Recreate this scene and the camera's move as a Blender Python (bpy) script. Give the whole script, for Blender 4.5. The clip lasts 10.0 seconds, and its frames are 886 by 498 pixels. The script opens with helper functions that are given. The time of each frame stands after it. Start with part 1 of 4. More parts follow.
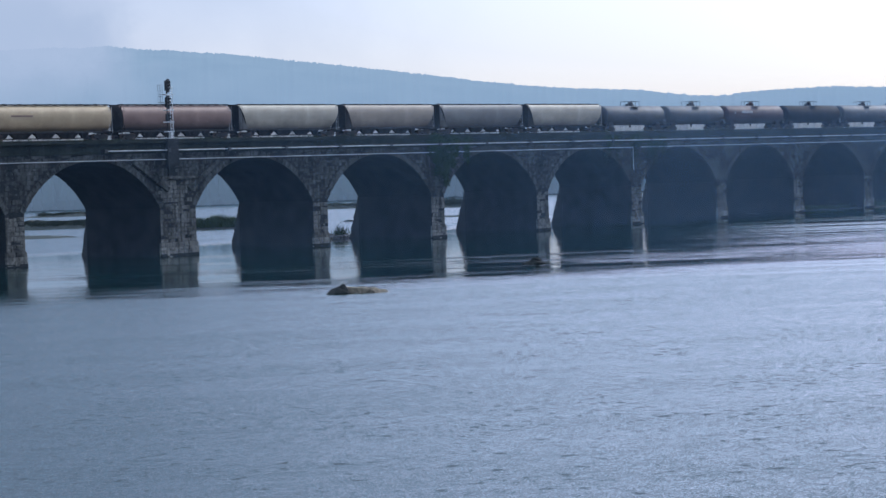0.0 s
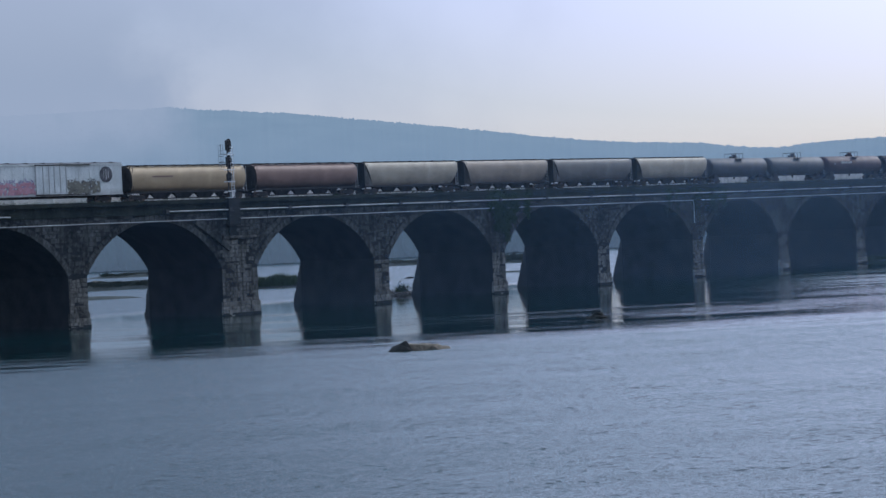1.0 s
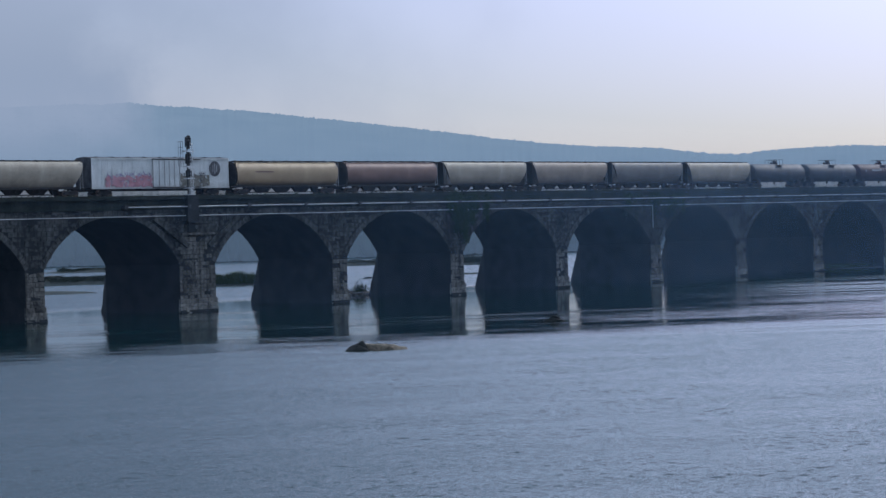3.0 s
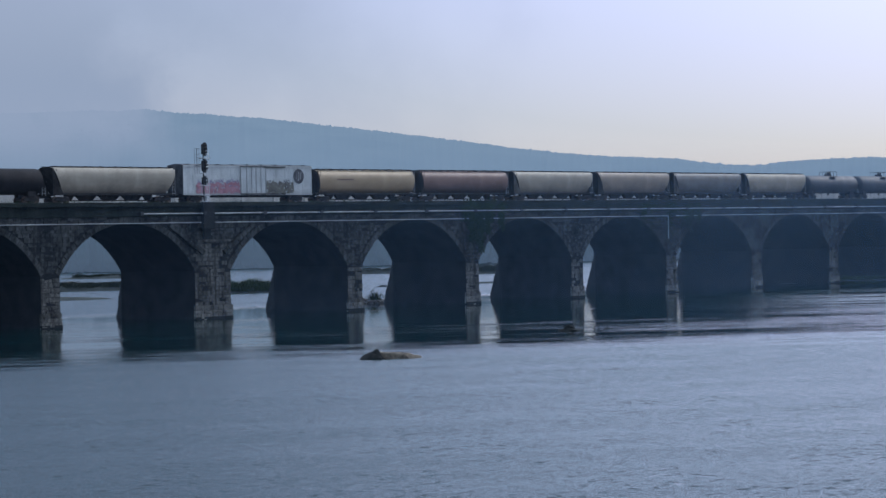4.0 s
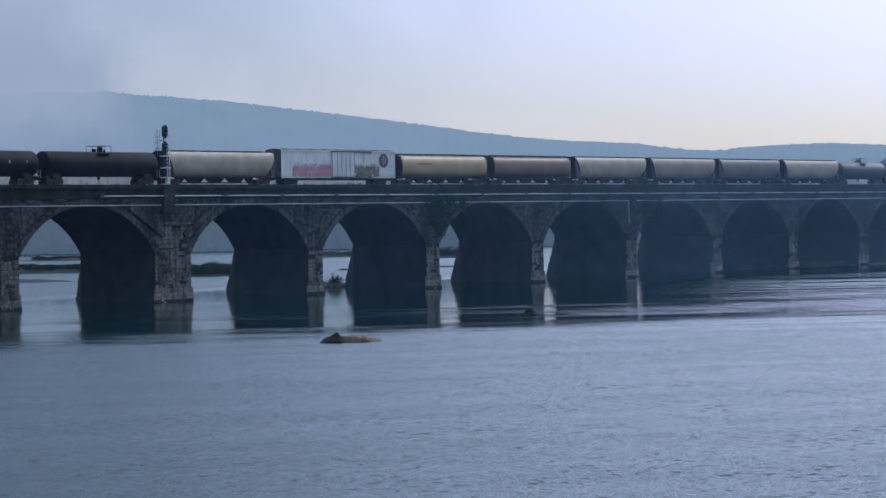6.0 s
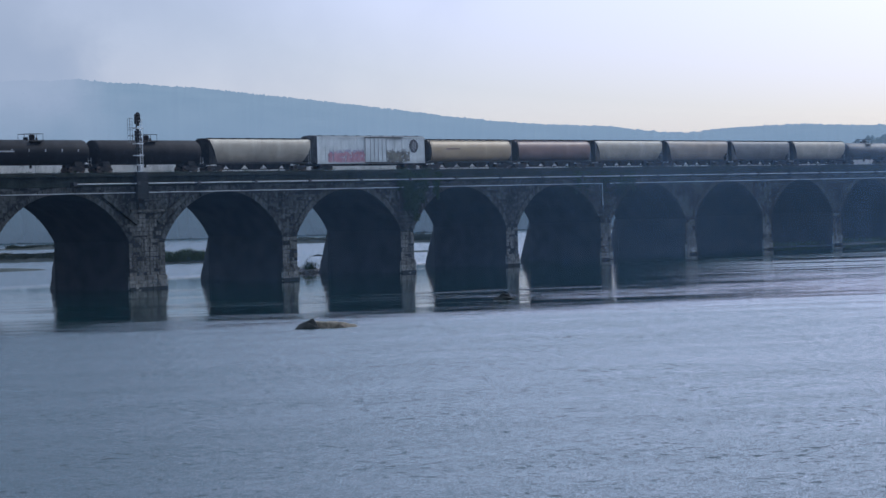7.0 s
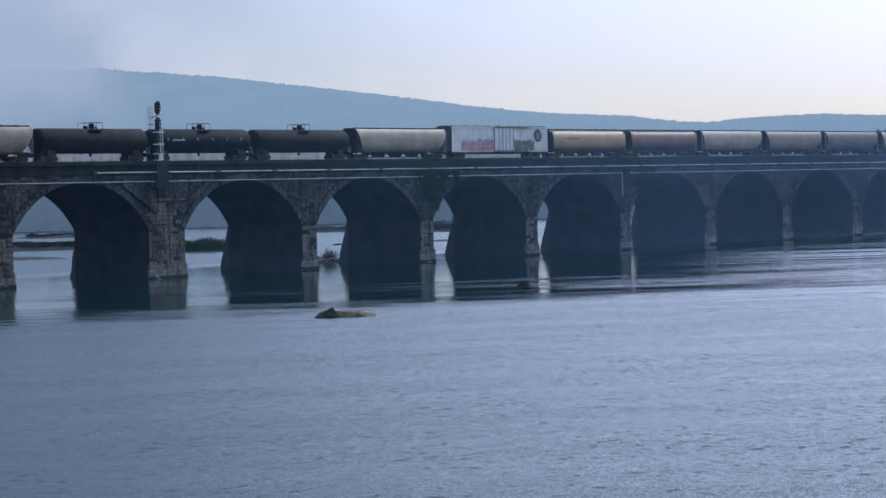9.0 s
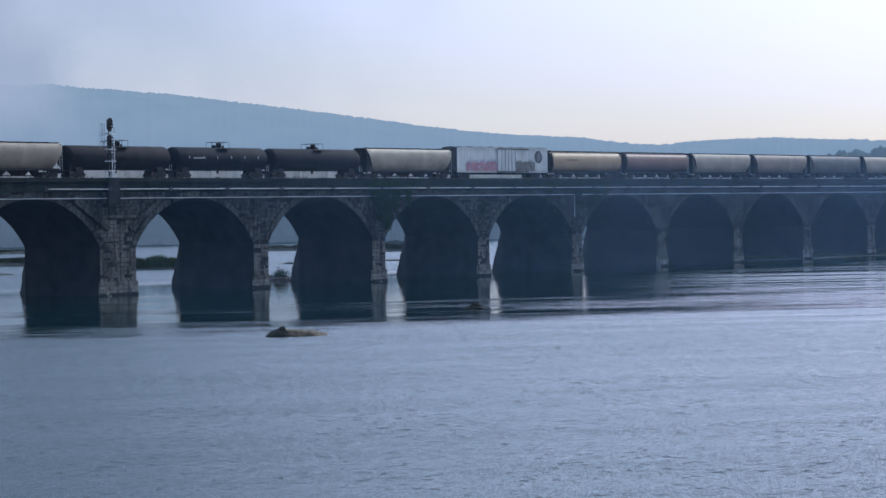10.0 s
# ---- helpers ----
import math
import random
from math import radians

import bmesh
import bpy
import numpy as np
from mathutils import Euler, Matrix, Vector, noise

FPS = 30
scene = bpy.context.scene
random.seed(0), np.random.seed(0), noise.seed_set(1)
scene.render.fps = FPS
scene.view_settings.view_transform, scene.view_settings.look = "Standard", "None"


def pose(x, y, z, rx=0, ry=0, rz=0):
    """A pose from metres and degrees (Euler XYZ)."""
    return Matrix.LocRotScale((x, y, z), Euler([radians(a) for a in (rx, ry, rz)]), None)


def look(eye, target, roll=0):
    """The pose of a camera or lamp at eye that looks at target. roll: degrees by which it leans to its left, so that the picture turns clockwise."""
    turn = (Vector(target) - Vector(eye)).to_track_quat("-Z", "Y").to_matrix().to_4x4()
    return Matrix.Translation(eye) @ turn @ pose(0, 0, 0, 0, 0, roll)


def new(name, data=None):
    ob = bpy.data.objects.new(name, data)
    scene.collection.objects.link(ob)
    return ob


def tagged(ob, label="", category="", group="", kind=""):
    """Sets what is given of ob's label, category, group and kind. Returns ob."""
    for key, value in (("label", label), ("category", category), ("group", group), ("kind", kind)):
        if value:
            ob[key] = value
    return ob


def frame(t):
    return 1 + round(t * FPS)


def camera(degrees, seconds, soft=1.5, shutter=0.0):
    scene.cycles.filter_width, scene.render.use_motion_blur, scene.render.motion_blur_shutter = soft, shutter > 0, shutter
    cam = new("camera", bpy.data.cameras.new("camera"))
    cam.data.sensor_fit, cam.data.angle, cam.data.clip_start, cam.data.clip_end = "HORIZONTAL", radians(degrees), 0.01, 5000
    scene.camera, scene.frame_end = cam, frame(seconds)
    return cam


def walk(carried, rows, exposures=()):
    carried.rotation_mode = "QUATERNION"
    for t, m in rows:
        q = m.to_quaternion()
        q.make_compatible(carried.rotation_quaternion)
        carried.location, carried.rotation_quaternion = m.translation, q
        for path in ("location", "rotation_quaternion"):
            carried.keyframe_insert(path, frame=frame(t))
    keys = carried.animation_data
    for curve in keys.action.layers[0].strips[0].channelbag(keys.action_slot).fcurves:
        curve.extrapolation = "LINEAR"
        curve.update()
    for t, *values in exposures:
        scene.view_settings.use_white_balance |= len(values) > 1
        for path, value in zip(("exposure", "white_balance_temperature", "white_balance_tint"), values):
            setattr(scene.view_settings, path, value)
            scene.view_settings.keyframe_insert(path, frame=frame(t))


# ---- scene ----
cam = camera(22.26, 10.0, soft=1.5)
EYE = (-220.80, -209.69, 10.33)


def aim(turn, tilt, lean):
    """The camera's pose: turn from +y towards +x, tilt upwards, lean to its right, in degrees."""
    a, b = radians(turn), radians(tilt)
    ahead = Vector((math.sin(a) * math.cos(b), math.cos(a) * math.cos(b), math.sin(b)))
    return look(EYE, Vector(EYE) + 100 * ahead, -lean)


# the film camera's own brightening and darkening, in stops
LIGHTEN = [(0.0, 0.68), (0.3, 0.54), (0.6, 0.37), (1.0, 0.25), (2, 0.11), (3.5, 0.17), (4.5, 0.13), (6, 0.26), (7.5, 0.39), (8.3, 0.33), (9, 0.43), (9.5, 0.45), (10, 0.4)]
VIEW = [
    (0.0, 49.378, -2.130, 1.870),
    (0.1, 49.013, -1.892, 2.029),
    (0.2, 48.686, -1.421, 2.189),
    (0.3, 48.815, -1.229, 2.349),
    (0.4, 48.101, -0.723, 2.508),
    (0.5, 48.068, -0.871, 2.668),
    (0.6, 47.852, -0.904, 2.666),
    (0.7, 48.020, -0.723, 2.665),
    (0.8, 47.991, -0.736, 2.664),
    (0.9, 48.116, -0.539, 2.663),
    (1.0, 47.878, -0.645, 2.661),
    (1.1, 47.952, -0.515, 2.561),
    (1.2, 48.007, -0.486, 2.461),
    (1.3, 47.957, -0.148, 2.361),
    (1.4, 47.840, -0.039, 2.261),
    (1.5, 47.834, -0.172, 2.161),
    (1.6, 48.058, -0.233, 2.123),
    (1.7, 48.199, -0.281, 2.085),
    (1.8, 48.110, -0.276, 2.047),
    (1.9, 48.211, -0.265, 2.010),
    (2.0, 48.320, -0.364, 1.972),
    (2.1, 48.394, -0.476, 2.049),
    (2.2, 48.543, -0.636, 2.126),
    (3.3, 48.955, -0.619, 1.522),
    (3.4, 48.815, -0.571, 1.489),
    (3.5, 48.600, -0.457, 1.456),
    (3.6, 48.396, -0.325, 1.407),
    (3.7, 48.248, -0.349, 1.358),
    (3.8, 48.143, -0.359, 1.308),
    (3.9, 48.385, -0.494, 1.259),
    (4.0, 48.551, -0.425, 1.210),
    (4.1, 48.372, -0.362, 1.228),
    (4.2, 48.575, -0.382, 1.246),
    (4.3, 48.634, -0.384, 1.265),
    (4.4, 48.551, -0.252, 1.283),
    (4.5, 48.513, -0.256, 1.301),
    (4.6, 48.647, -0.354, 1.212),
    (4.7, 48.614, -0.321, 1.122),
    (4.8, 48.594, -0.346, 1.032),
    (4.9, 48.676, -0.431, 0.943),
    (5.0, 48.708, -0.526, 0.853),
    (5.1, 48.957, -0.590, 0.792),
    (5.2, 48.997, -0.676, 0.731),
    (5.3, 49.255, -0.735, 0.670),
    (5.4, 49.107, -0.773, 0.609),
    (5.5, 49.212, -0.706, 0.548),
    (5.6, 49.254, -0.645, 0.627),
    (5.7, 49.242, -0.751, 0.705),
    (5.8, 49.142, -0.825, 0.783),
    (5.9, 49.464, -0.907, 0.861),
    (6.0, 49.543, -0.855, 0.940),
    (6.1, 49.642, -1.020, 1.016),
    (6.2, 49.922, -1.148, 1.092),
    (7.3, 50.225, -1.336, 1.681),
    (7.4, 50.255, -1.355, 1.735),
    (7.5, 50.244, -1.228, 1.789),
    (7.6, 50.074, -1.178, 1.790),
    (7.7, 49.958, -1.174, 1.792),
    (7.8, 49.856, -1.185, 1.793),
    (7.9, 49.753, -1.254, 1.795),
    (8.0, 49.562, -1.426, 1.796),
    (8.1, 49.744, -1.453, 1.712),
    (8.2, 49.747, -1.245, 1.629),
    (8.3, 49.622, -0.917, 1.545),
    (8.4, 49.662, -0.899, 1.462),
    (8.5, 49.882, -1.106, 1.378),
    (8.6, 49.768, -1.246, 1.387),
    (8.7, 49.676, -1.448, 1.395),
    (8.8, 49.777, -1.509, 1.404),
    (8.9, 49.615, -1.621, 1.412),
    (9.0, 49.680, -1.521, 1.421),
    (9.1, 49.599, -1.528, 1.309),
    (9.2, 49.758, -1.424, 1.198),
    (9.3, 49.870, -1.435, 1.087),
    (9.4, 50.069, -1.447, 0.976),
    (9.5, 50.242, -1.436, 0.865),
    (9.6, 50.343, -1.257, 0.865),
    (9.7, 50.459, -1.259, 0.865),
    (9.8, 50.662, -1.220, 0.866),
    (10.0, 50.918, -1.036, 0.867),
]
walk(cam, [(t, aim(a, b, c)) for t, a, b, c in VIEW], exposures=[(t, e, 5650, 11) for t, e in LIGHTEN])

# ---- sky and sun ----
SUN_TURN, SUN_HIGH = 93.0, 33.0
world = bpy.data.worlds.new("hazy_morning")
scene.world = world
world.use_nodes = True
sky = world.node_tree.nodes.new("ShaderNodeTexSky")
sky.sky_type, sky.sun_disc = "NISHITA", False
sky.sun_elevation, sky.sun_rotation = radians(SUN_HIGH), radians(SUN_TURN)
sky.air_density, sky.dust_density, sky.ozone_density = 1.0, 0.5, 1.5
backing = world.node_tree.nodes["Background"]
backing.inputs["Strength"].default_value = 0.05
# the haze brightens towards the zenith and towards the sun, as under thin cloud
seat, lift = world.node_tree.nodes.new("ShaderNodeTexCoord"), world.node_tree.nodes.new("ShaderNodeSeparateXYZ")
world.node_tree.links.new(seat.outputs["Generated"], lift.inputs[0])
rise = world.node_tree.nodes.new("ShaderNodeMapRange")
rise.inputs["From Min"].default_value, rise.inputs["From Max"].default_value = 0.15, 1.0
rise.inputs["To Min"].default_value, rise.inputs["To Max"].default_value = 0.50, 3.0
facing = world.node_tree.nodes.new("ShaderNodeVectorMath")
facing.operation = "DOT_PRODUCT"
facing.inputs[1].default_value = (math.sin(radians(SUN_TURN)), math.cos(radians(SUN_TURN)), 0)
world.node_tree.links.new(seat.outputs["Generated"], facing.inputs[0])
glow = world.node_tree.nodes.new("ShaderNodeMapRange")
glow.inputs["From Min"].default_value, glow.inputs["From Max"].default_value = 0.58, 0.95
glow.inputs["To Min"].default_value, glow.inputs["To Max"].default_value = 0.7, 6.0
world.node_tree.links.new(facing.outputs["Value"], glow.inputs["Value"])
height, crown = world.node_tree.nodes.new("ShaderNodeMath"), world.node_tree.nodes.new("ShaderNodeMath")
crown.operation, crown.inputs[1].default_value = "POWER", 2.2
world.node_tree.links.new(lift.outputs["Z"], crown.inputs[0])
height.operation = "MULTIPLY_ADD"
world.node_tree.links.new(crown.outputs[0], height.inputs[2])
world.node_tree.links.new(lift.outputs["Z"], height.inputs[0])
world.node_tree.links.new(glow.outputs[0], height.inputs[1])
world.node_tree.links.new(height.outputs[0], rise.inputs["Value"])
veil = world.node_tree.nodes.new("ShaderNodeVectorMath")
veil.operation = "SCALE"
# lavender low down, clearer blue higher up
tint, climb = world.node_tree.nodes.new("ShaderNodeMix"), world.node_tree.nodes.new("ShaderNodeMapRange")
climb.inputs["From Min"].default_value, climb.inputs["From Max"].default_value = 0.06, 0.3
world.node_tree.links.new(lift.outputs["Z"], climb.inputs["Value"])
tint.data_type = "RGBA"
tint.inputs[6].default_value, tint.inputs[7].default_value = (6.9, 5.1, 7.3, 1), (4.75, 5.4, 6.2, 1)
world.node_tree.links.new(climb.outputs[0], tint.inputs[0])
world.node_tree.links.new(tint.outputs[2], veil.inputs[0])
# and it is duller on the side away from the sun
away, dim = world.node_tree.nodes.new("ShaderNodeMapRange"), world.node_tree.nodes.new("ShaderNodeMath")
away.inputs["From Min"].default_value, away.inputs["From Max"].default_value = -0.6, 0.35
away.inputs["To Min"].default_value, away.inputs["To Max"].default_value = 0.62, 1.0
world.node_tree.links.new(facing.outputs["Value"], away.inputs["Value"])
dim.operation = "MULTIPLY"
world.node_tree.links.new(rise.outputs[0], dim.inputs[0])
world.node_tree.links.new(away.outputs[0], dim.inputs[1])
world.node_tree.links.new(dim.outputs[0], veil.inputs["Scale"])
haze = world.node_tree.nodes.new("ShaderNodeMix")
haze.data_type, haze.blend_type = "RGBA", "ADD"
haze.inputs[0].default_value = 1.0
world.node_tree.links.new(veil.outputs[0], haze.inputs[7])
world.node_tree.links.new(sky.outputs[0], haze.inputs[6])
world.node_tree.links.new(haze.outputs[2], backing.inputs["Color"])
sun = new("sun", bpy.data.lights.new("sun", "SUN"))
sun.data.energy, sun.data.angle, sun.data.color = 2.0, radians(4), (1.0, 0.92, 0.82)
_a, _b = radians(SUN_TURN), radians(SUN_HIGH)
sun.matrix_world = look((0, 0, 0), (-math.sin(_a) * math.cos(_b), -math.cos(_a) * math.cos(_b), -math.sin(_b)))


# ---- materials ----
def material(name, rough=0.8, metal=0.0):
    m = bpy.data.materials.new(name)
    m.use_nodes = True
    b = m.node_tree.nodes["Principled BSDF"]
    b.inputs["Roughness"].default_value, b.inputs["Metallic"].default_value = rough, metal
    b.inputs["Specular IOR Level"].default_value = 0.12 if rough > 0.75 else 0.28
    return m, m.node_tree.nodes, m.node_tree.links, b


def ramp_of(nodes, stops):
    r = nodes.new("ShaderNodeValToRGB")
    while len(r.color_ramp.elements) < len(stops):
        r.color_ramp.elements.new(0.5)
    for e, (at, c) in zip(r.color_ramp.elements, stops):
        e.position, e.color = at, (*c, 1)
    return r


def surface(name, dark, light, scale=1.0, fine=12.0, rough=0.8, metal=0.0, bump=0.02, vary=0.0, stretch=(1, 1, 1), world_space=True, streak=0.0, low=None):
    """A worn surface: two scales of noise between two colours, relief, and a shade of its own for each object or piece."""
    m, n, l, b = material(name, rough, metal)
    if world_space:
        src = n.new("ShaderNodeNewGeometry").outputs["Position"]
    else:
        src = n.new("ShaderNodeTexCoord").outputs["Object"]
    mp = n.new("ShaderNodeMapping")
    mp.inputs["Scale"].default_value = stretch
    l.new(src, mp.inputs[0])
    big, small = n.new("ShaderNodeTexNoise"), n.new("ShaderNodeTexNoise")
    for t, s in ((big, scale), (small, fine)):
        t.inputs["Scale"].default_value, t.inputs["Detail"].default_value = s, 5
        l.new(mp.outputs[0], t.inputs["Vector"])
    mix = n.new("ShaderNodeMath")
    mix.operation = "MULTIPLY_ADD"
    mix.inputs[1].default_value = 0.55
    l.new(big.outputs[0], mix.inputs[0])
    half = n.new("ShaderNodeMath")
    half.operation = "MULTIPLY"
    half.inputs[1].default_value = 0.45
    l.new(small.outputs[0], half.inputs[0])
    l.new(half.outputs[0], mix.inputs[2])
    r = ramp_of(n, [(0.36, dark), (0.64, light)])
    l.new(mix.outputs[0], r.inputs[0])
    colour = r.outputs[0]
    if streak:
        st, sm = n.new("ShaderNodeTexNoise"), n.new("ShaderNodeMapping")
        sm.inputs["Scale"].default_value = (1.3, 1.3, 0.10)
        l.new(src, sm.inputs[0])
        l.new(sm.outputs[0], st.inputs["Vector"])
        st.inputs["Scale"].default_value, st.inputs["Detail"].default_value = 1.5, 4
        sr = ramp_of(n, [(0.45, (1, 1, 1)), (0.72, (1 - streak,) * 3)])
        l.new(st.outputs[0], sr.inputs[0])
        mm = n.new("ShaderNodeMix")
        mm.data_type, mm.blend_type = "RGBA", "MULTIPLY"
        mm.inputs[0].default_value = 1.0
        l.new(colour, mm.inputs[6])
        l.new(sr.outputs[0], mm.inputs[7])
        colour = mm.outputs[2]
    if low:
        # road dirt thrown up from the wheels: its colour and the height to which it reaches
        dirt, reach = low
        sp = n.new("ShaderNodeSeparateXYZ")
        l.new(src, sp.inputs[0])
        add = n.new("ShaderNodeMath")
        add.operation = "MULTIPLY_ADD"
        add.inputs[1].default_value = 1.2
        l.new(big.outputs[0], add.inputs[0])
        l.new(sp.outputs["Z"], add.inputs[2])
        dr = n.new("ShaderNodeMapRange")
        dr.inputs["From Min"].default_value, dr.inputs["From Max"].default_value = reach, reach + 1.3
        dr.inputs["To Min"].default_value, dr.inputs["To Max"].default_value = 0.8, 0.0
        l.new(add.outputs[0], dr.inputs["Value"])
        mm = n.new("ShaderNodeMix")
        mm.data_type = "RGBA"
        l.new(dr.outputs[0], mm.inputs[0])
        l.new(colour, mm.inputs[6])
        mm.inputs[7].default_value = (*dirt, 1)
        colour = mm.outputs[2]
    if vary:
        info, geo = n.new("ShaderNodeObjectInfo"), n.new("ShaderNodeNewGeometry")
        add = n.new("ShaderNodeMath")
        add.operation = "ADD"
        l.new(info.outputs["Random"], add.inputs[0])
        l.new(geo.outputs["Random Per Island"], add.inputs[1])
        fr = n.new("ShaderNodeMath")
        fr.operation = "FRACT"
        l.new(add.outputs[0], fr.inputs[0])
        mr = n.new("ShaderNodeMapRange")
        mr.inputs["To Min"].default_value, mr.inputs["To Max"].default_value = 1 - vary, 1 + vary
        l.new(fr.outputs[0], mr.inputs["Value"])
        hs = n.new("ShaderNodeHueSaturation")
        l.new(mr.outputs[0], hs.inputs["Value"])
        l.new(colour, hs.inputs["Color"])
        colour = hs.outputs[0]
    l.new(colour, b.inputs["Base Color"])
    if bump:
        bp = n.new("ShaderNodeBump")
        bp.inputs["Strength"].default_value, bp.inputs["Distance"].default_value = 0.7, bump
        l.new(small.outputs[0], bp.inputs["Height"])
        l.new(bp.outputs[0], b.inputs["Normal"])
    return m


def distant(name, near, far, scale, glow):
    """Woods so far off that the morning haze is painted into their colour, as a blue glow of their own."""
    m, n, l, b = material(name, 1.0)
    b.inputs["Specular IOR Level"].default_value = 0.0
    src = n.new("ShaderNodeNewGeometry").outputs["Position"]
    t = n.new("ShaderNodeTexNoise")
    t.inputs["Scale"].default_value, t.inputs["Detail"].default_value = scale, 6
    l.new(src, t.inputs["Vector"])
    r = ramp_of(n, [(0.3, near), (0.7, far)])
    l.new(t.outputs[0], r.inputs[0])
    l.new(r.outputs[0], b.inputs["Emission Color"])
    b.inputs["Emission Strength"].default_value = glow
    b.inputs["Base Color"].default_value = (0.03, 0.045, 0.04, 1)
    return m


def make_water():
    m, n, l, b = material("river_water", 0.09)
    b.inputs["Base Color"].default_value = (0.003, 0.018, 0.022, 1)
    b.inputs["IOR"].default_value = 1.33
    b.inputs["Specular IOR Level"].default_value = 0.5
    src = n.new("ShaderNodeNewGeometry").outputs["Position"]

    def math_node(op, a, b2, c=None):
        k = n.new("ShaderNodeMath")
        k.operation = op
        for i, v in enumerate((a, b2, c)):
            if v is not None:
                if isinstance(v, (int, float)):
                    k.inputs[i].default_value = v
                else:
                    l.new(v, k.inputs[i])
        return k.outputs[0]

    sp = n.new("ShaderNodeSeparateXYZ")
    l.new(src, sp.inputs[0])
    def span(value, lo, hi, a, b2):
        k = n.new("ShaderNodeMapRange")
        k.interpolation_type = "SMOOTHSTEP"
        k.inputs["From Min"].default_value, k.inputs["From Max"].default_value = lo, hi
        k.inputs["To Min"].default_value, k.inputs["To Max"].default_value = a, b2
        l.new(value, k.inputs["Value"])
        return k.outputs[0]

    # ripples die out in the slack water round the piers, in uneven tongues
    lie = n.new("ShaderNodeMapping")
    lie.inputs["Rotation"].default_value = (0, 0, radians(42))
    l.new(src, lie.inputs[0])

    def streaks(scale, detail, stretch):
        mp, t = n.new("ShaderNodeMapping"), n.new("ShaderNodeTexNoise")
        mp.inputs["Scale"].default_value = stretch
        l.new(lie.outputs[0], mp.inputs[0])
        l.new(mp.outputs[0], t.inputs["Vector"])
        t.inputs["Scale"].default_value, t.inputs["Detail"].default_value = scale, detail
        return t.outputs[0]

    across = n.new("ShaderNodeSeparateXYZ")
    l.new(lie.outputs[0], across.inputs[0])
    # a current line runs slantwise over the river: slack on its far side, rippled on the near one
    edge = math_node("MULTIPLY_ADD", streaks(0.05, 5, (0.2, 1, 1)), 70.0, across.outputs["Y"])
    edge = math_node("MULTIPLY_ADD", streaks(0.22, 4, (0.12, 1, 1)), 36.0, edge)
    edge = math_node("MULTIPLY_ADD", streaks(0.8, 3, (0.07, 1, 1)), 46.0, edge)
    edge = math_node("SUBTRACT", edge, 76.0)
    front = span(edge, -120.0, -82.0, 1.0, 0.0)
    line = math_node("MULTIPLY", span(edge, -78.0, -70.0, 0.0, 0.5), span(edge, -66.0, -58.0, 1.0, 0.0))
    behind = span(sp.outputs["Y"], 18.0, 40.0, 0.0, 1.0)
    riffle = span(streaks(0.24, 4, (0.07, 1, 1)), 0.49, 0.66, 0.06, 0.32)
    riffle = math_node("MULTIPLY", riffle, span(edge, -45.0, 10.0, 1.0, 0.5))
    # shallows beside the far arches, always ruffled
    shoal = math_node("MULTIPLY", span(across.outputs["X"], 15.0, 75.0, 0.0, 1.0), span(streaks(0.3, 4, (0.06, 1, 1)), 0.36, 0.6, 0.12, 0.9))
    shoal = math_node("MULTIPLY", shoal, span(sp.outputs["Y"], -22.0, -8.0, 1.0, 0.0))
    riffle = math_node("MAXIMUM", riffle, shoal)
    patch = span(streaks(0.15, 6, (0.2, 1, 1)), 0.34, 0.64, 0.96, 1.08)
    rough_water = math_node("MULTIPLY", math_node("MAXIMUM", front, behind), patch)
    strength = math_node("MAXIMUM", math_node("MAXIMUM", rough_water, line), riffle)
    # the slope of the ripples, at five sizes; they drift with the stream
    slope = None
    drift = n.new("ShaderNodeTexCoord").outputs["Object"]
    for scale, detail, k in ((0.35, 2, 0.04), (1.1, 2, 0.10), (3.0, 3, 0.22), (14.0, 2, 0.7), (45.0, 1, 0.5)):
        t = n.new("ShaderNodeTexNoise")
        t.inputs["Scale"].default_value, t.inputs["Detail"].default_value = scale, detail
        l.new(drift, t.inputs["Vector"])
        v = n.new("ShaderNodeVectorMath")
        v.operation = "MULTIPLY_ADD"
        v.inputs[1].default_value = (k, k, 0)
        v.inputs[2].default_value = (-0.5 * k, -0.5 * k, 0)
        l.new(t.outputs["Color"], v.inputs[0])
        if slope is not None:
            add = n.new("ShaderNodeVectorMath")
            l.new(slope, add.inputs[0])
            l.new(v.outputs[0], add.inputs[1])
            slope = add.outputs[0]
        else:
            slope = v.outputs[0]
    # wind blowing across the stream leaves the ripples steeper on their lee side, and here and there one that curls
    curl = n.new("ShaderNodeTexNoise")
    curl.inputs["Scale"].default_value, curl.inputs["Detail"].default_value = 1.5, 3
    l.new(drift, curl.inputs["Vector"])
    gust = n.new("ShaderNodeTexNoise")
    gust.inputs["Scale"].default_value, gust.inputs["Detail"].default_value = 0.12, 3
    l.new(drift, gust.inputs["Vector"])
    crest = span(math_node("MULTIPLY_ADD", gust.outputs[0], 0.25, curl.outputs[0]), 0.74, 0.81, 0.125, 0.32)
    lee = n.new("ShaderNodeVectorMath")
    lee.operation = "SCALE"
    lee.inputs[0].default_value = (-0.69, -0.72, 0)
    l.new(math_node("MULTIPLY", crest, strength), lee.inputs["Scale"])
    lean = n.new("ShaderNodeVectorMath")
    l.new(slope, lean.inputs[0])
    l.new(lee.outputs[0], lean.inputs[1])
    slope = lean.outputs[0]
    l.new(span(strength, 0.0, 1.0, 0.02, 0.16), b.inputs["Roughness"])
    sc = n.new("ShaderNodeVectorMath")
    sc.operation = "SCALE"
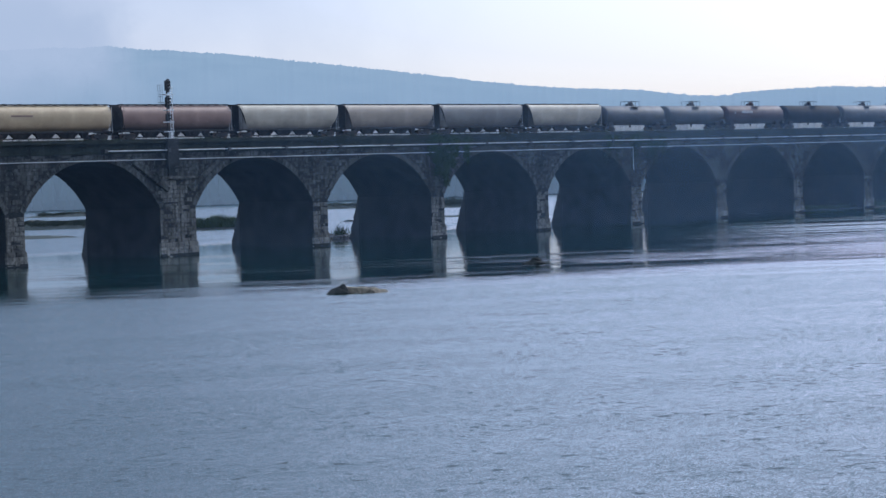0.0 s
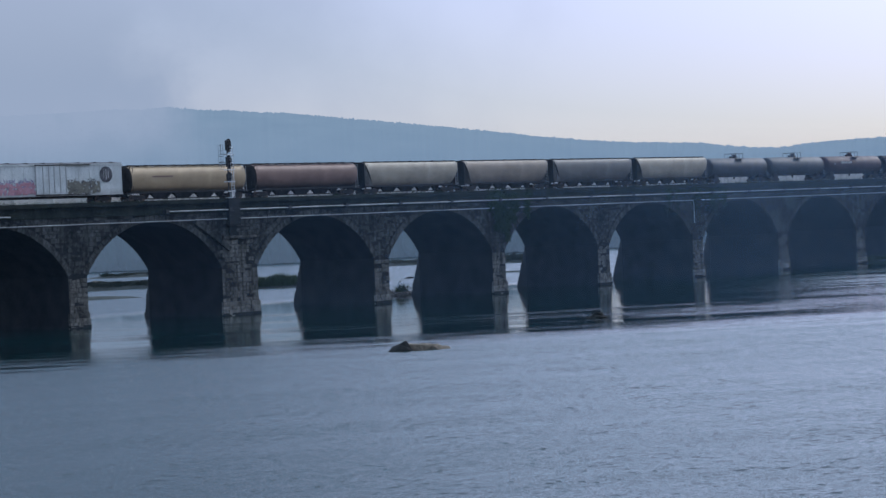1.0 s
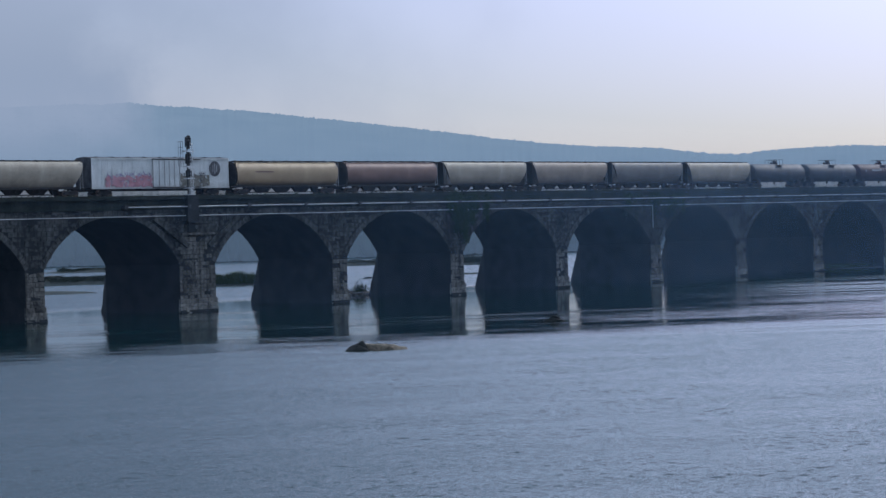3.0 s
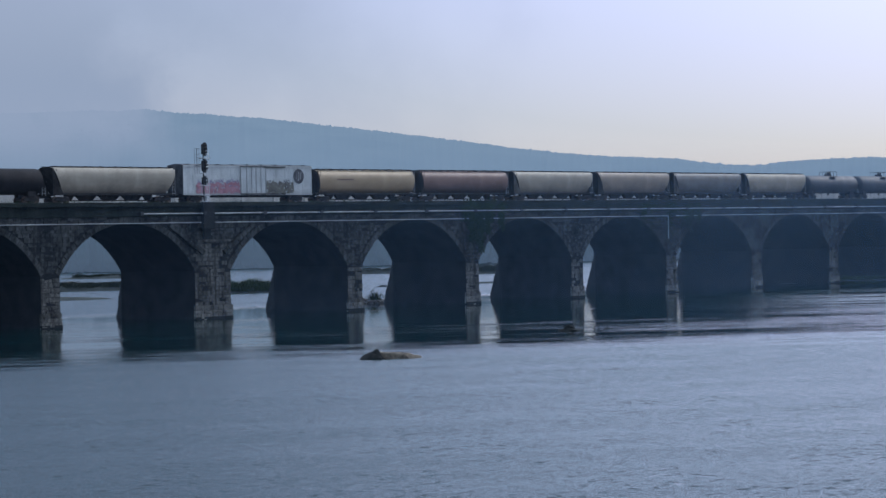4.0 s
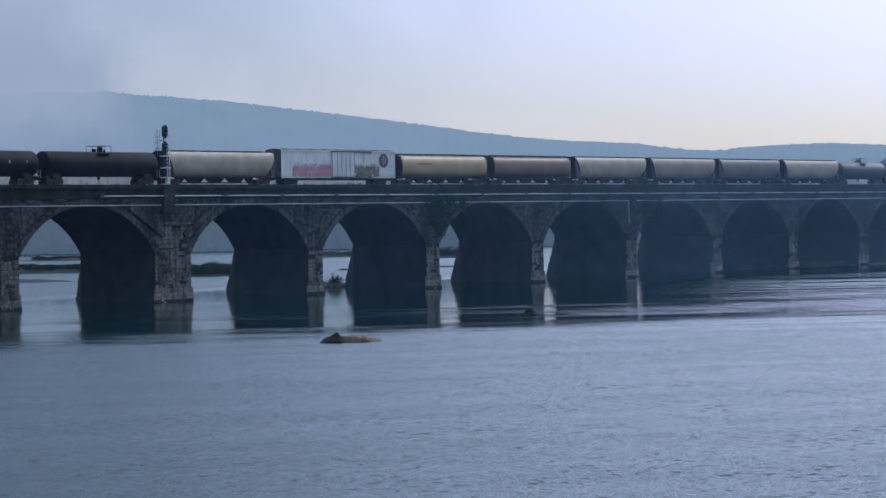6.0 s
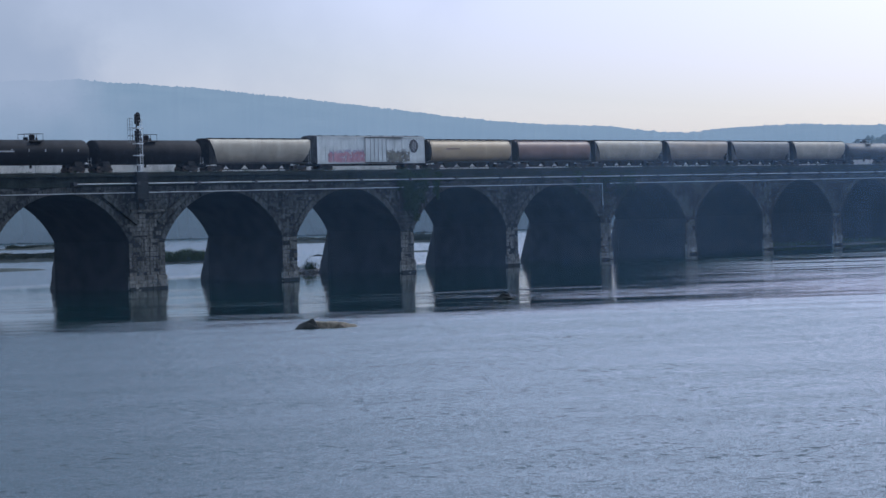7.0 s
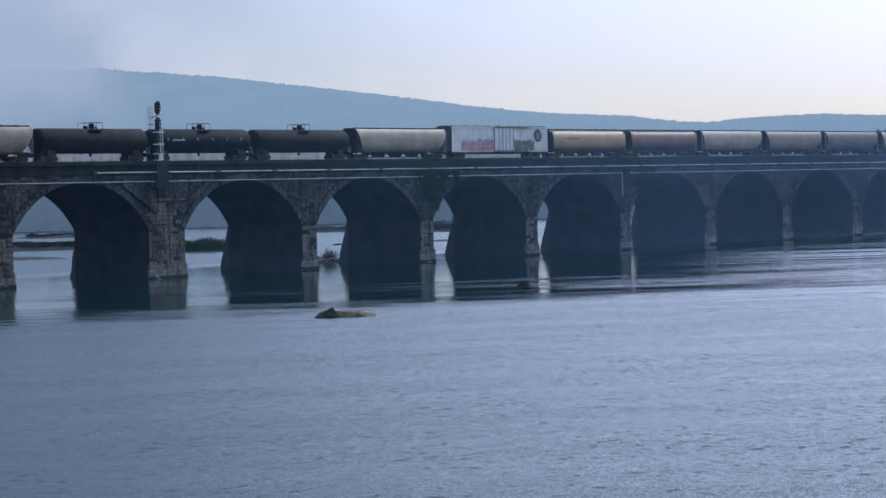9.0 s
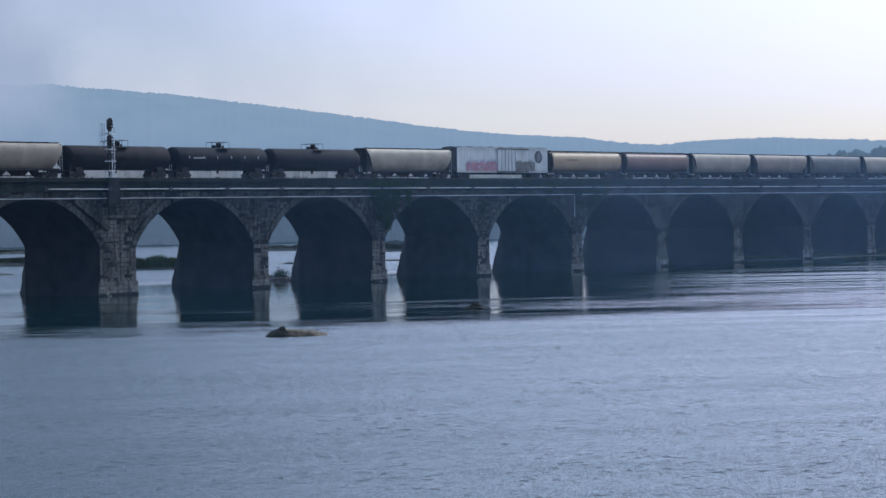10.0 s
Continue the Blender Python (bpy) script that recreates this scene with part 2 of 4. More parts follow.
    l.new(slope, sc.inputs[0])
    l.new(strength, sc.inputs["Scale"])
    up = n.new("ShaderNodeVectorMath")
    l.new(sc.outputs[0], up.inputs[0])
    up.inputs[1].default_value = (0, 0, 1)
    nm = n.new("ShaderNodeVectorMath")
    nm.operation = "NORMALIZE"
    l.new(up.outputs[0], nm.inputs[0])
    l.new(nm.outputs[0], b.inputs["Normal"])
    return m


STONE = surface("sooty_sandstone", (0.016, 0.018, 0.0185), (0.122, 0.12, 0.111), 0.25, 2.0, 0.9, bump=0.08, vary=0.1, streak=0.5)
PIERSTONE = surface("washed_sandstone", (0.045, 0.043, 0.040), (0.235, 0.218, 0.185), 0.4, 3.0, 0.9, bump=0.08, vary=0.08, streak=0.75)
FOOTSTONE = surface("bleached_footing_stone", (0.09, 0.086, 0.077), (0.31, 0.285, 0.24), 0.6, 3.0, 0.9, bump=0.08, vary=0.1, streak=0.4)
# dark joints behind the stones; the arches' inner shade is put into this colour too
JOINT_SHADE = surface("joint_and_shade_masonry", (0.018, 0.020, 0.0215), (0.040, 0.041, 0.041), 0.5, 5.0, 0.95, bump=0.04)
# nearly black and streaked; covers the coping and the band below it
COPING = surface("dark_streaked_coping", (0.010, 0.0125, 0.010), (0.038, 0.044, 0.032), 0.5, 6.0, 0.9, bump=0.03, streak=0.4)
CONCRETE = surface("pale_concrete", (0.74, 0.74, 0.72), (0.9, 0.895, 0.87), 0.5, 6.0, 0.85, streak=0.25)
BALLAST = surface("ballast", (0.10, 0.095, 0.09), (0.24, 0.22, 0.20), 2.0, 25.0, 0.95, bump=0.05)
RAIL = surface("rusty_rail", (0.07, 0.045, 0.035), (0.2, 0.15, 0.12), 2.0, 20.0, 0.5, 0.7)
PIPE = surface("white_conduit", (0.30, 0.30, 0.295), (0.62, 0.62, 0.60), 0.3, 4.0, 0.5, streak=0.3)
STEEL = surface("dark_steel", (0.02, 0.021, 0.024), (0.06, 0.06, 0.062), 2.0, 15.0, 0.6, 0.3)
SILVER = surface("galvanised_steel", (0.48, 0.49, 0.5), (0.78, 0.79, 0.8), 3.0, 20.0, 0.45, 0.15)
CAGE = surface("weathered_grey_steel", (0.1, 0.105, 0.11), (0.22, 0.225, 0.23), 2.0, 15.0, 0.6, 0.2)
ROCK = surface("river_rock", (0.016, 0.018, 0.019), (0.125, 0.115, 0.098), 0.9, 7.0, 0.9, bump=0.08)
# tan with the sun put into the colour, for one boulder's lit side
TANROCK = surface("sunlit_tan_rock", (0.05, 0.046, 0.04), (0.23, 0.195, 0.15), 0.9, 6.0, 0.9, bump=0.08)
DARKROCK = surface("dark_rock", (0.008, 0.011, 0.013), (0.034, 0.038, 0.038), 1.2, 9.0, 0.92, bump=0.08)
MUD = surface("wet_gravel", (0.028, 0.035, 0.034), (0.065, 0.073, 0.066), 0.6, 6.0, 0.95, bump=0.05)
SCRUB = surface("grey_green_scrub", (0.020, 0.027, 0.019), (0.055, 0.064, 0.046), 0.3, 4.0, 0.9, vary=0.25)
GRASS = surface("river_grass", (0.02, 0.035, 0.014), (0.06, 0.085, 0.035), 0.3, 4.0, 0.9, vary=0.3)
IVY = surface("ivy_leaves", (0.008, 0.019, 0.006), (0.027, 0.048, 0.015), 0.5, 6.0, 0.95, vary=0.3)
WOOD = surface("grey_driftwood", (0.09, 0.08, 0.07), (0.22, 0.20, 0.18), 2.0, 12.0, 0.9)
WATER = make_water()
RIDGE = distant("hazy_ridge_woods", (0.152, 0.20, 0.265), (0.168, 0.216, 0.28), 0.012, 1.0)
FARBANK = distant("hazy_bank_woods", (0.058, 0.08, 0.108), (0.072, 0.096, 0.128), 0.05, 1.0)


# ---- mesh helpers ----
def mesh_of(name, bm, mat, smooth=False):
    me = bpy.data.meshes.new(name)
    bm.to_mesh(me)
    bm.free()
    me.materials.append(mat)
    if smooth:
        me.polygons.foreach_set("use_smooth", [True] * len(me.polygons))
    return me


def part(name, bm, mat, parent=None, label="", smooth=False):
    """Links a bmesh as one mesh object under a thing or a part."""
    ob = new(name, mesh_of(name, bm, mat, smooth))
    ob.parent = parent
    return tagged(ob, label)


def thing(name, label, category, group="", kind="", at=(0, 0, 0)):
    ob = new(name)
    ob.location = at
    return tagged(ob, label, category, group, kind)


def box(bm, x0, x1, y0, y1, z0, z1):
    v = [bm.verts.new(p) for p in ((x0, y0, z0), (x1, y0, z0), (x1, y1, z0), (x0, y1, z0), (x0, y0, z1), (x1, y0, z1), (x1, y1, z1), (x0, y1, z1))]
    for f in ((0, 3, 2, 1), (4, 5, 6, 7), (0, 1, 5, 4), (1, 2, 6, 5), (2, 3, 7, 6), (3, 0, 4, 7)):
        bm.faces.new([v[i] for i in f])


def bar(bm, a, b, r, n=8, r2=None):
    """A round bar from a to b."""
    a, b = Vector(a), Vector(b)
    q = (b - a).to_track_quat("Z", "Y")
    rings = []
    for p, rr in ((a, r), (b, r if r2 is None else r2)):
        rings.append([bm.verts.new(p + q @ Vector((rr * math.cos(2 * math.pi * i / n), rr * math.sin(2 * math.pi * i / n), 0))) for i in range(n)])
    for i in range(n):
        bm.faces.new((rings[0][i], rings[0][(i + 1) % n], rings[1][(i + 1) % n], rings[1][i]))
    bm.faces.new(rings[0][::-1])
    bm.faces.new(rings[1])


def prism(bm, outline, y0, y1):
    """An outline in x and z, drawn through from y0 to y1."""
    a = [bm.verts.new((x, y0, z)) for x, z in outline]
    b = [bm.verts.new((x, y1, z)) for x, z in outline]
    k = len(outline)
    bm.faces.new(a)
    bm.faces.new(b[::-1])
    for i in range(k):
        bm.faces.new((a[(i + 1) % k], a[i], b[i], b[(i + 1) % k]))


def loft(bm, sections, caps=True):
    """Skin closed rings of equal count."""
    rings = [[bm.verts.new(p) for p in s] for s in sections]
    k = len(rings[0])
    for a, b in zip(rings, rings[1:]):
        for i in range(k):
            bm.faces.new((a[i], a[(i + 1) % k], b[(i + 1) % k], b[i]))
    if caps:
        bm.faces.new(rings[0][::-1])
        bm.faces.new(rings[-1])


# ---- ground, water and distance ----
def make_ground():
    bm = bmesh.new()
    bmesh.ops.create_grid(bm, x_segments=2, y_segments=2, size=4800)
    bm.transform(Matrix.Translation((0, 0, -1.5)))
    tagged(part("ground", bm, MUD), "gravelly bed under the wide river", "ground", kind="structure")
    bm = bmesh.new()
    bmesh.ops.create_grid(bm, x_segments=4, y_segments=4, size=4700)
    return tagged(part("water", bm, WATER), "wide grey-blue river with small ripples", "river", kind="structure")


def polar(turn, dist, z):
    a = radians(turn)
    return (EYE[0] + dist * math.sin(a), EYE[1] + dist * math.cos(a), z)


RIDGE_LINE = [(10, 2.6), (25, 3.0), (36, 3.2), (39.5, 3.27), (41.1, 3.28), (42.64, 3.13), (44.05, 3.02), (46.35, 2.72), (48.3, 2.46), (50.47, 2.14), (51.88, 1.95), (53.3, 1.84), (54.45, 1.78), (55.1, 1.69), (55.85, 1.57), (56.6, 1.58), (57.8, 1.66), (59.3, 1.7), (60.5, 1.62), (61.9, 1.58), (68, 1.5), (80, 1.7), (100, 1.2)]


def make_ridge():
    dist = 3600
    bm = bmesh.new()
    rows = []
    n = 2600
    for k in range(7):
        u = k / 6
        row = []
        for i in range(n + 1):
            turn = 10 + 90 * i / n
            el = np.interp(turn, [p[0] for p in RIDGE_LINE], [p[1] for p in RIDGE_LINE])
            top = EYE[2] + dist * math.tan(radians(el)) + 2.5 * noise.noise((turn * 1.3, 1, 0)) + 1.6 * noise.noise((turn * 6, 4, 0))
            if k == 6:
                top += 2.2 * noise.noise((turn * 22, 7, 0)) + 1.8 * noise.noise((turn * 55, 9, 0))
            row.append(bm.verts.new(polar(turn, dist - 700 * (1 - u), top * (1 - (1 - u) ** 1.7) - 2 - (6 if k == 5 else 0))))
        rows.append(row)
    for a, b in zip(rows, rows[1:]):
        for i in range(n):
            bm.faces.new((a[i], a[i + 1], b[i + 1], b[i]))
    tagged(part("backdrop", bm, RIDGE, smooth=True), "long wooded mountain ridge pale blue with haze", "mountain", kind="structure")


def lump_mesh(name, lumps, mat, rough, seed=0, level=2):
    """Many ragged lumps, (x, y, z, rx, ry, rz) each, in one mesh."""
    bm = bmesh.new()
    bmesh.ops.create_icosphere(bm, subdivisions=level, radius=1.0)
    base = np.array([v.co[:] for v in bm.verts])
    tri = np.array([[v.index for v in f.verts] for f in bm.faces])
    bm.free()
    rng = np.random.default_rng(seed)
    verts, faces = [], []
    for k, (x, y, z, rx, ry, rz) in enumerate(lumps):
        verts.append(base * (1 + rng.uniform(-rough, rough, (len(base), 1))) * (rx, ry, rz) + (x, y, z))
        faces.append(tri + k * len(base))
    me = bpy.data.meshes.new(name)
    me.from_pydata(np.concatenate(verts).tolist(), [], np.concatenate(faces).tolist())
    me.materials.append(mat)
    return me


def make_far_bank():
    rng = random.Random(4)
    lumps = []
    for i in range(2600):
        turn = 25 + 55 * rng.random()
        tall = 10 + 7 * rng.random()
        if turn > 60.2:
            tall = (14 + 10.5 * min(1.0, (turn - 60.2) / 0.5) + 3.4 * min(1.0, (turn - 60.2) / 1.8)) * rng.uniform(0.8, 1.0)
        x, y, _ = polar(turn, 722 + 60 * rng.random(), 0)
        lumps.append((x, y, tall * 0.5, rng.uniform(0.22, 0.34) * tall, rng.uniform(0.22, 0.34) * tall, tall * 0.52))
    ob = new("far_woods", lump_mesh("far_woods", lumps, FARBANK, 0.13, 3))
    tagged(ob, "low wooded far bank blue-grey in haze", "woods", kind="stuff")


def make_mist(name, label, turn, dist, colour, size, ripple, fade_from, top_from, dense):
    """Morning mist on the mountain or thin cloud behind it, far behind the bridge; its brightness is painted as a glow.
    """
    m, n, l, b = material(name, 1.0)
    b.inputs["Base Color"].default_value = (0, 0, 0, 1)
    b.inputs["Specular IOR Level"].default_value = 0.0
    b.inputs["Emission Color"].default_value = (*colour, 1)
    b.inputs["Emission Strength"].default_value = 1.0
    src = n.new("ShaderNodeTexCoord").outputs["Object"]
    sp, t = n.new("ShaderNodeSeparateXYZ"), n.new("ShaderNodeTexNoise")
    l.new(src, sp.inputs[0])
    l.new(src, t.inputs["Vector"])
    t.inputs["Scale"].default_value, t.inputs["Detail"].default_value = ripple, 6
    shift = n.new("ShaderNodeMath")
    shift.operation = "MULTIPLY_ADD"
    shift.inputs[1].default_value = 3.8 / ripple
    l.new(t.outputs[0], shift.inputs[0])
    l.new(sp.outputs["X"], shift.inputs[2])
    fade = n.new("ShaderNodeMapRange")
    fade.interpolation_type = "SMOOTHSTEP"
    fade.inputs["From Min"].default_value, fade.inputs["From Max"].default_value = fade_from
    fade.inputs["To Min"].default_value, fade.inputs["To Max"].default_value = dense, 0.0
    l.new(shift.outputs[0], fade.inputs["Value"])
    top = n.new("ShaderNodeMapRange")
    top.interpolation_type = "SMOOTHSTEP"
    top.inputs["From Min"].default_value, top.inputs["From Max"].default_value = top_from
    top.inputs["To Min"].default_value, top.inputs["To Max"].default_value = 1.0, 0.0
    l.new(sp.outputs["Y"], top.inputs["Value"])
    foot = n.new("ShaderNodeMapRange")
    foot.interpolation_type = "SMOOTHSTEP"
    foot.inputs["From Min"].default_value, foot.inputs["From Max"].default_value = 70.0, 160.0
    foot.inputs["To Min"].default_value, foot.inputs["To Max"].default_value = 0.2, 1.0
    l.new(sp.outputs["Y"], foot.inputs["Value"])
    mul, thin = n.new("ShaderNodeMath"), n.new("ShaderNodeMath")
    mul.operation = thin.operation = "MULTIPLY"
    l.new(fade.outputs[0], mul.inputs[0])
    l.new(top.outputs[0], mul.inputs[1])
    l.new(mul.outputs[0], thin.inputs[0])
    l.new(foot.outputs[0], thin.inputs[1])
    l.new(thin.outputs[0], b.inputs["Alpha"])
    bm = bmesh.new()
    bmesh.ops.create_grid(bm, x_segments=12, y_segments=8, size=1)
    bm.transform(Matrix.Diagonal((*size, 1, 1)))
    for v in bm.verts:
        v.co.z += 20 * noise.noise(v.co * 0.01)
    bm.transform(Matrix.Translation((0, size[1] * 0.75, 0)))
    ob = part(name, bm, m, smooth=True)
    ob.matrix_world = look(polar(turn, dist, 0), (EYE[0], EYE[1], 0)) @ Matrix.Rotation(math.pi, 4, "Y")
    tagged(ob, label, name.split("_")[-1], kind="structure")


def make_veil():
    """A thin blue sheet added before the bridge to stand in for haze, thicker along it; sun and sky shine on it."""
    m = bpy.data.materials.new("haze_sheet")
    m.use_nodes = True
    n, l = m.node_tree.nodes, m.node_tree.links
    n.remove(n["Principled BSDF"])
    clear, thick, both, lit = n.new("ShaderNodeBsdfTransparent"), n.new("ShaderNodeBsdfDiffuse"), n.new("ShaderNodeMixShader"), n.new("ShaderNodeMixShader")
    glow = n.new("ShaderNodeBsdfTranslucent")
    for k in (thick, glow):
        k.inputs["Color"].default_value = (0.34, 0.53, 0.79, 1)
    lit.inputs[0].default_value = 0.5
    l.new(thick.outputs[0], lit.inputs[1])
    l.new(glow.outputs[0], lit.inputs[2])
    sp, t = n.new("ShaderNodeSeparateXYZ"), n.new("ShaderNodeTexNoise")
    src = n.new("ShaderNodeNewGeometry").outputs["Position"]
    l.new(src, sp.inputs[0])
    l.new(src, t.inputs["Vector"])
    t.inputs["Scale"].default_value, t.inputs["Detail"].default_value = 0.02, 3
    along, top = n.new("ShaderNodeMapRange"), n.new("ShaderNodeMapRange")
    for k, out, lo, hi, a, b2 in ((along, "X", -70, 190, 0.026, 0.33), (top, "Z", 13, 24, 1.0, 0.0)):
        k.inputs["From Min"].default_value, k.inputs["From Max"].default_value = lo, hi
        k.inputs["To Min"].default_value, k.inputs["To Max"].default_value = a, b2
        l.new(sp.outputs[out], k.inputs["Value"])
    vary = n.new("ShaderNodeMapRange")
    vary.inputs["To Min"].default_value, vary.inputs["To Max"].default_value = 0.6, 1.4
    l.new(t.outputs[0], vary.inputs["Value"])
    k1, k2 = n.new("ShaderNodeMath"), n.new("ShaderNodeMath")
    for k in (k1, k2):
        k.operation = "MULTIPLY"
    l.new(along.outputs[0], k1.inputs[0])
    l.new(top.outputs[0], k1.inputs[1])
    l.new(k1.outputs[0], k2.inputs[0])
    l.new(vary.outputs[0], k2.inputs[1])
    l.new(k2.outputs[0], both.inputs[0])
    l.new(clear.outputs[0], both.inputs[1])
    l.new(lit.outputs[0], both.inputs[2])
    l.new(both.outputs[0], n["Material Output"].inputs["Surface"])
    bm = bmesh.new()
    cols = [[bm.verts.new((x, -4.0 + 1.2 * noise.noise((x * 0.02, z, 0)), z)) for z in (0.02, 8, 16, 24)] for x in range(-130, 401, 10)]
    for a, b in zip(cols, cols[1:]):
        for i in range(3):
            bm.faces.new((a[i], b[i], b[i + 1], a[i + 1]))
    tagged(part("mist", bm, m, smooth=True), "thin blue sheet standing in for haze over the river", "mist", kind="structure")


# ---- the bridge ----
PITCH, PIER, THICK = 24.26, 2.85, 6.1
SPRING, CROWN, COPE, WIDE = 6.1, 12.2, 14.75, 14.1
HALF = (PITCH - PIER) / 2
RISE = CROWN - SPRING
RADIUS = (HALF * HALF + RISE * RISE) / (2 * RISE)
# right edge of each pier and its width; one pier in the row is a broad one
PIERS = []
for i in range(-5, 19):
    if i <= -2:
        PIERS.append(((i + 1) * PITCH - THICK - (PITCH - PIER) , PIER))
    elif i == -1:
        PIERS.append((-PITCH, THICK))
    else:
        PIERS.append((i * PITCH, PIER))


def arch_z(u):
    return SPRING + math.sqrt(max(0.0, RADIUS * RADIUS - u * u)) - (RADIUS - RISE)


def unit_block(seed, mat):
    """A dressed stone with worn arrises, one metre each way."""
    rng = random.Random(seed)
    bm = bmesh.new()
    c = 0.05
    front = [bm.verts.new((x + rng.uniform(-.03, .03), -0.5 + rng.uniform(0, .14), z + rng.uniform(-.03, .03))) for x, z in ((-.5 + c, -.5 + c), (.5 - c, -.5 + c), (.5 - c, .5 - c), (-.5 + c, .5 - c))]
    mid = [bm.verts.new((x, -0.18, z)) for x, z in ((-.48, -.47), (.48, -.47), (.48, .47), (-.48, .47))]
    back = [bm.verts.new((x, 0.5, z)) for x, z in ((-.48, -.47), (.48, -.47), (.48, .47), (-.48, .47))]
    for a, b in ((front, mid), (mid, back)):
        for i in range(4):
            bm.faces.new((a[(i + 1) % 4], a[i], b[i], b[(i + 1) % 4]))
    bm.faces.new(front)
    bm.faces.new(back[::-1])
    bmesh.ops.recalc_face_normals(bm, faces=bm.faces)
    return mesh_of("stone", bm, mat)


def stone_places():
    """Matrices of all the facing stones on the near side: (x, matrix, is it in an arch ring)."""
    rng = random.Random(11)
    ring = 0.85
    zc = SPRING - (RADIUS - RISE)
    places = []
    seen = [p for p in PIERS if -90 < p[0] < 290]
    centre = lambda p: p[0] + HALF
    course, z = 0, -0.4
    top = COPE - 1.75
    while z < top:
        h = rng.uniform(0.36, 0.68)
        if z + h > top - 0.15:
            h = top - z
        spans = []
        for p in seen:
            right, wide = p
            if z < SPRING - 0.3:
                out = 0.14 if z < 1.2 else 0.0
                spans.append((right - wide - out, right + out))
            else:
                lowest = max(z, SPRING)
                q = (RADIUS + ring) ** 2 - (lowest - zc) ** 2
                u = math.sqrt(q) if q > 0 else 0.0
                spans.append((right - wide - HALF + u, right + HALF - u))
        for a, b in spans:
            x = a
            while x < b - 0.05:
                w = rng.uniform(0.45, 1.5)
                if x + w > b - 0.45:
                    w = b - x
                if w > 0.15:
                    proud = rng.uniform(0.02, 0.12) + (0.2 if z < 1.2 else 0.0)
                    m = Matrix.Translation((x + w / 2, 0.2 - proud, z + h / 2)) @ Matrix.Diagonal((w, 0.4, h, 1))
                    places.append((x + w / 2, m, False))
                x += w
        z += h
    sweep = math.asin(HALF / RADIUS)
    for p in seen:
        c = centre(p)
        n = 36
        for i in range(n):
            a = -sweep + (i + 0.5) * 2 * sweep / n
            r = RADIUS + ring / 2
            long = 2 * sweep / n * (RADIUS + ring * 0.45)
            m = Matrix.Translation((c + r * math.sin(a), 0.16 - rng.uniform(0.06, 0.12), zc + r * math.cos(a))) @ Matrix.Rotation(a, 4, "Y") @ Matrix.Diagonal((long, 0.44, ring * rng.uniform(0.94, 1.06), 1))
            places.append((c + r * math.sin(a), m, True))
    return places


def make_cutwater(pier, left, right, seed):
    """The pointed upstream end of a pier: rough courses stepping in as they rise, under a sloping cap."""
    rng = random.Random(seed)
    mid, half = (left + right) / 2, (right - left) / 2
    head, spread = (0.9 * half, 1.95) if half < 2 else (1.06 * half, 1.35)
    z, bm = -1.5, bmesh.new()
    while z < SPRING - 0.05:
        h = min(rng.uniform(0.42, 0.62), SPRING - z)
        if SPRING - z - h < 0.25:
            h = SPRING - z
        out = head + spread * (1 - (z + 0.5 * h) / SPRING) + rng.uniform(-0.06, 0.06)
        w = half + rng.uniform(0.0, 0.05)
        tri = [(mid - w, WIDE - 0.3), (mid + w, WIDE - 0.3), (mid + w, WIDE), (mid + 0.1, WIDE + out), (mid - 0.1, WIDE + out), (mid - w, WIDE)]
        loft(bm, [[(x, y, k) for x, y in tri] for k in (z, z + h)])
        z += h
    tri = [(mid - half, WIDE - 0.3), (mid + half, WIDE - 0.3), (mid + half, WIDE), (mid + 0.1, WIDE + head), (mid - 0.1, WIDE + head), (mid - half, WIDE)]
    tip = [(x, min(y, WIDE + 0.02), SPRING + 0.7) for x, y in tri]
    loft(bm, [[(x, y, SPRING) for x, y in tri], tip])
    bmesh.ops.recalc_face_normals(bm, faces=bm.faces)
    part("cutwater", bm, JOINT_SHADE, pier)


def make_brace(pier, a, b):
    """A straight stone band from the haunch of an arch down to the broad pier, standing proud of the wall."""
    rng = random.Random(int(abs(a[0]) * 10))
    d = Vector((b[0] - a[0], 0, b[1] - a[1]))
    turn = math.atan2(-d.z, d.x)
    n = 7
    for i in range(n):
        at = Vector((a[0], 0, a[1])) + d * ((i + 0.5) / n)
        bm = bmesh.new()
        box(bm, -d.length / n / 2 + 0.015, d.length / n / 2 - 0.015, -0.42 - rng.uniform(0, 0.05), 0.1, -0.32, 0.32 + rng.uniform(-0.03, 0.03))
        bmesh.ops.bevel(bm, geom=bm.edges[:], offset=0.03, segments=1, affect="EDGES")
        bm.transform(Matrix.Translation(at) @ Matrix.Rotation(turn, 4, "Y"))
        part("brace_stone", bm, STONE, pier)


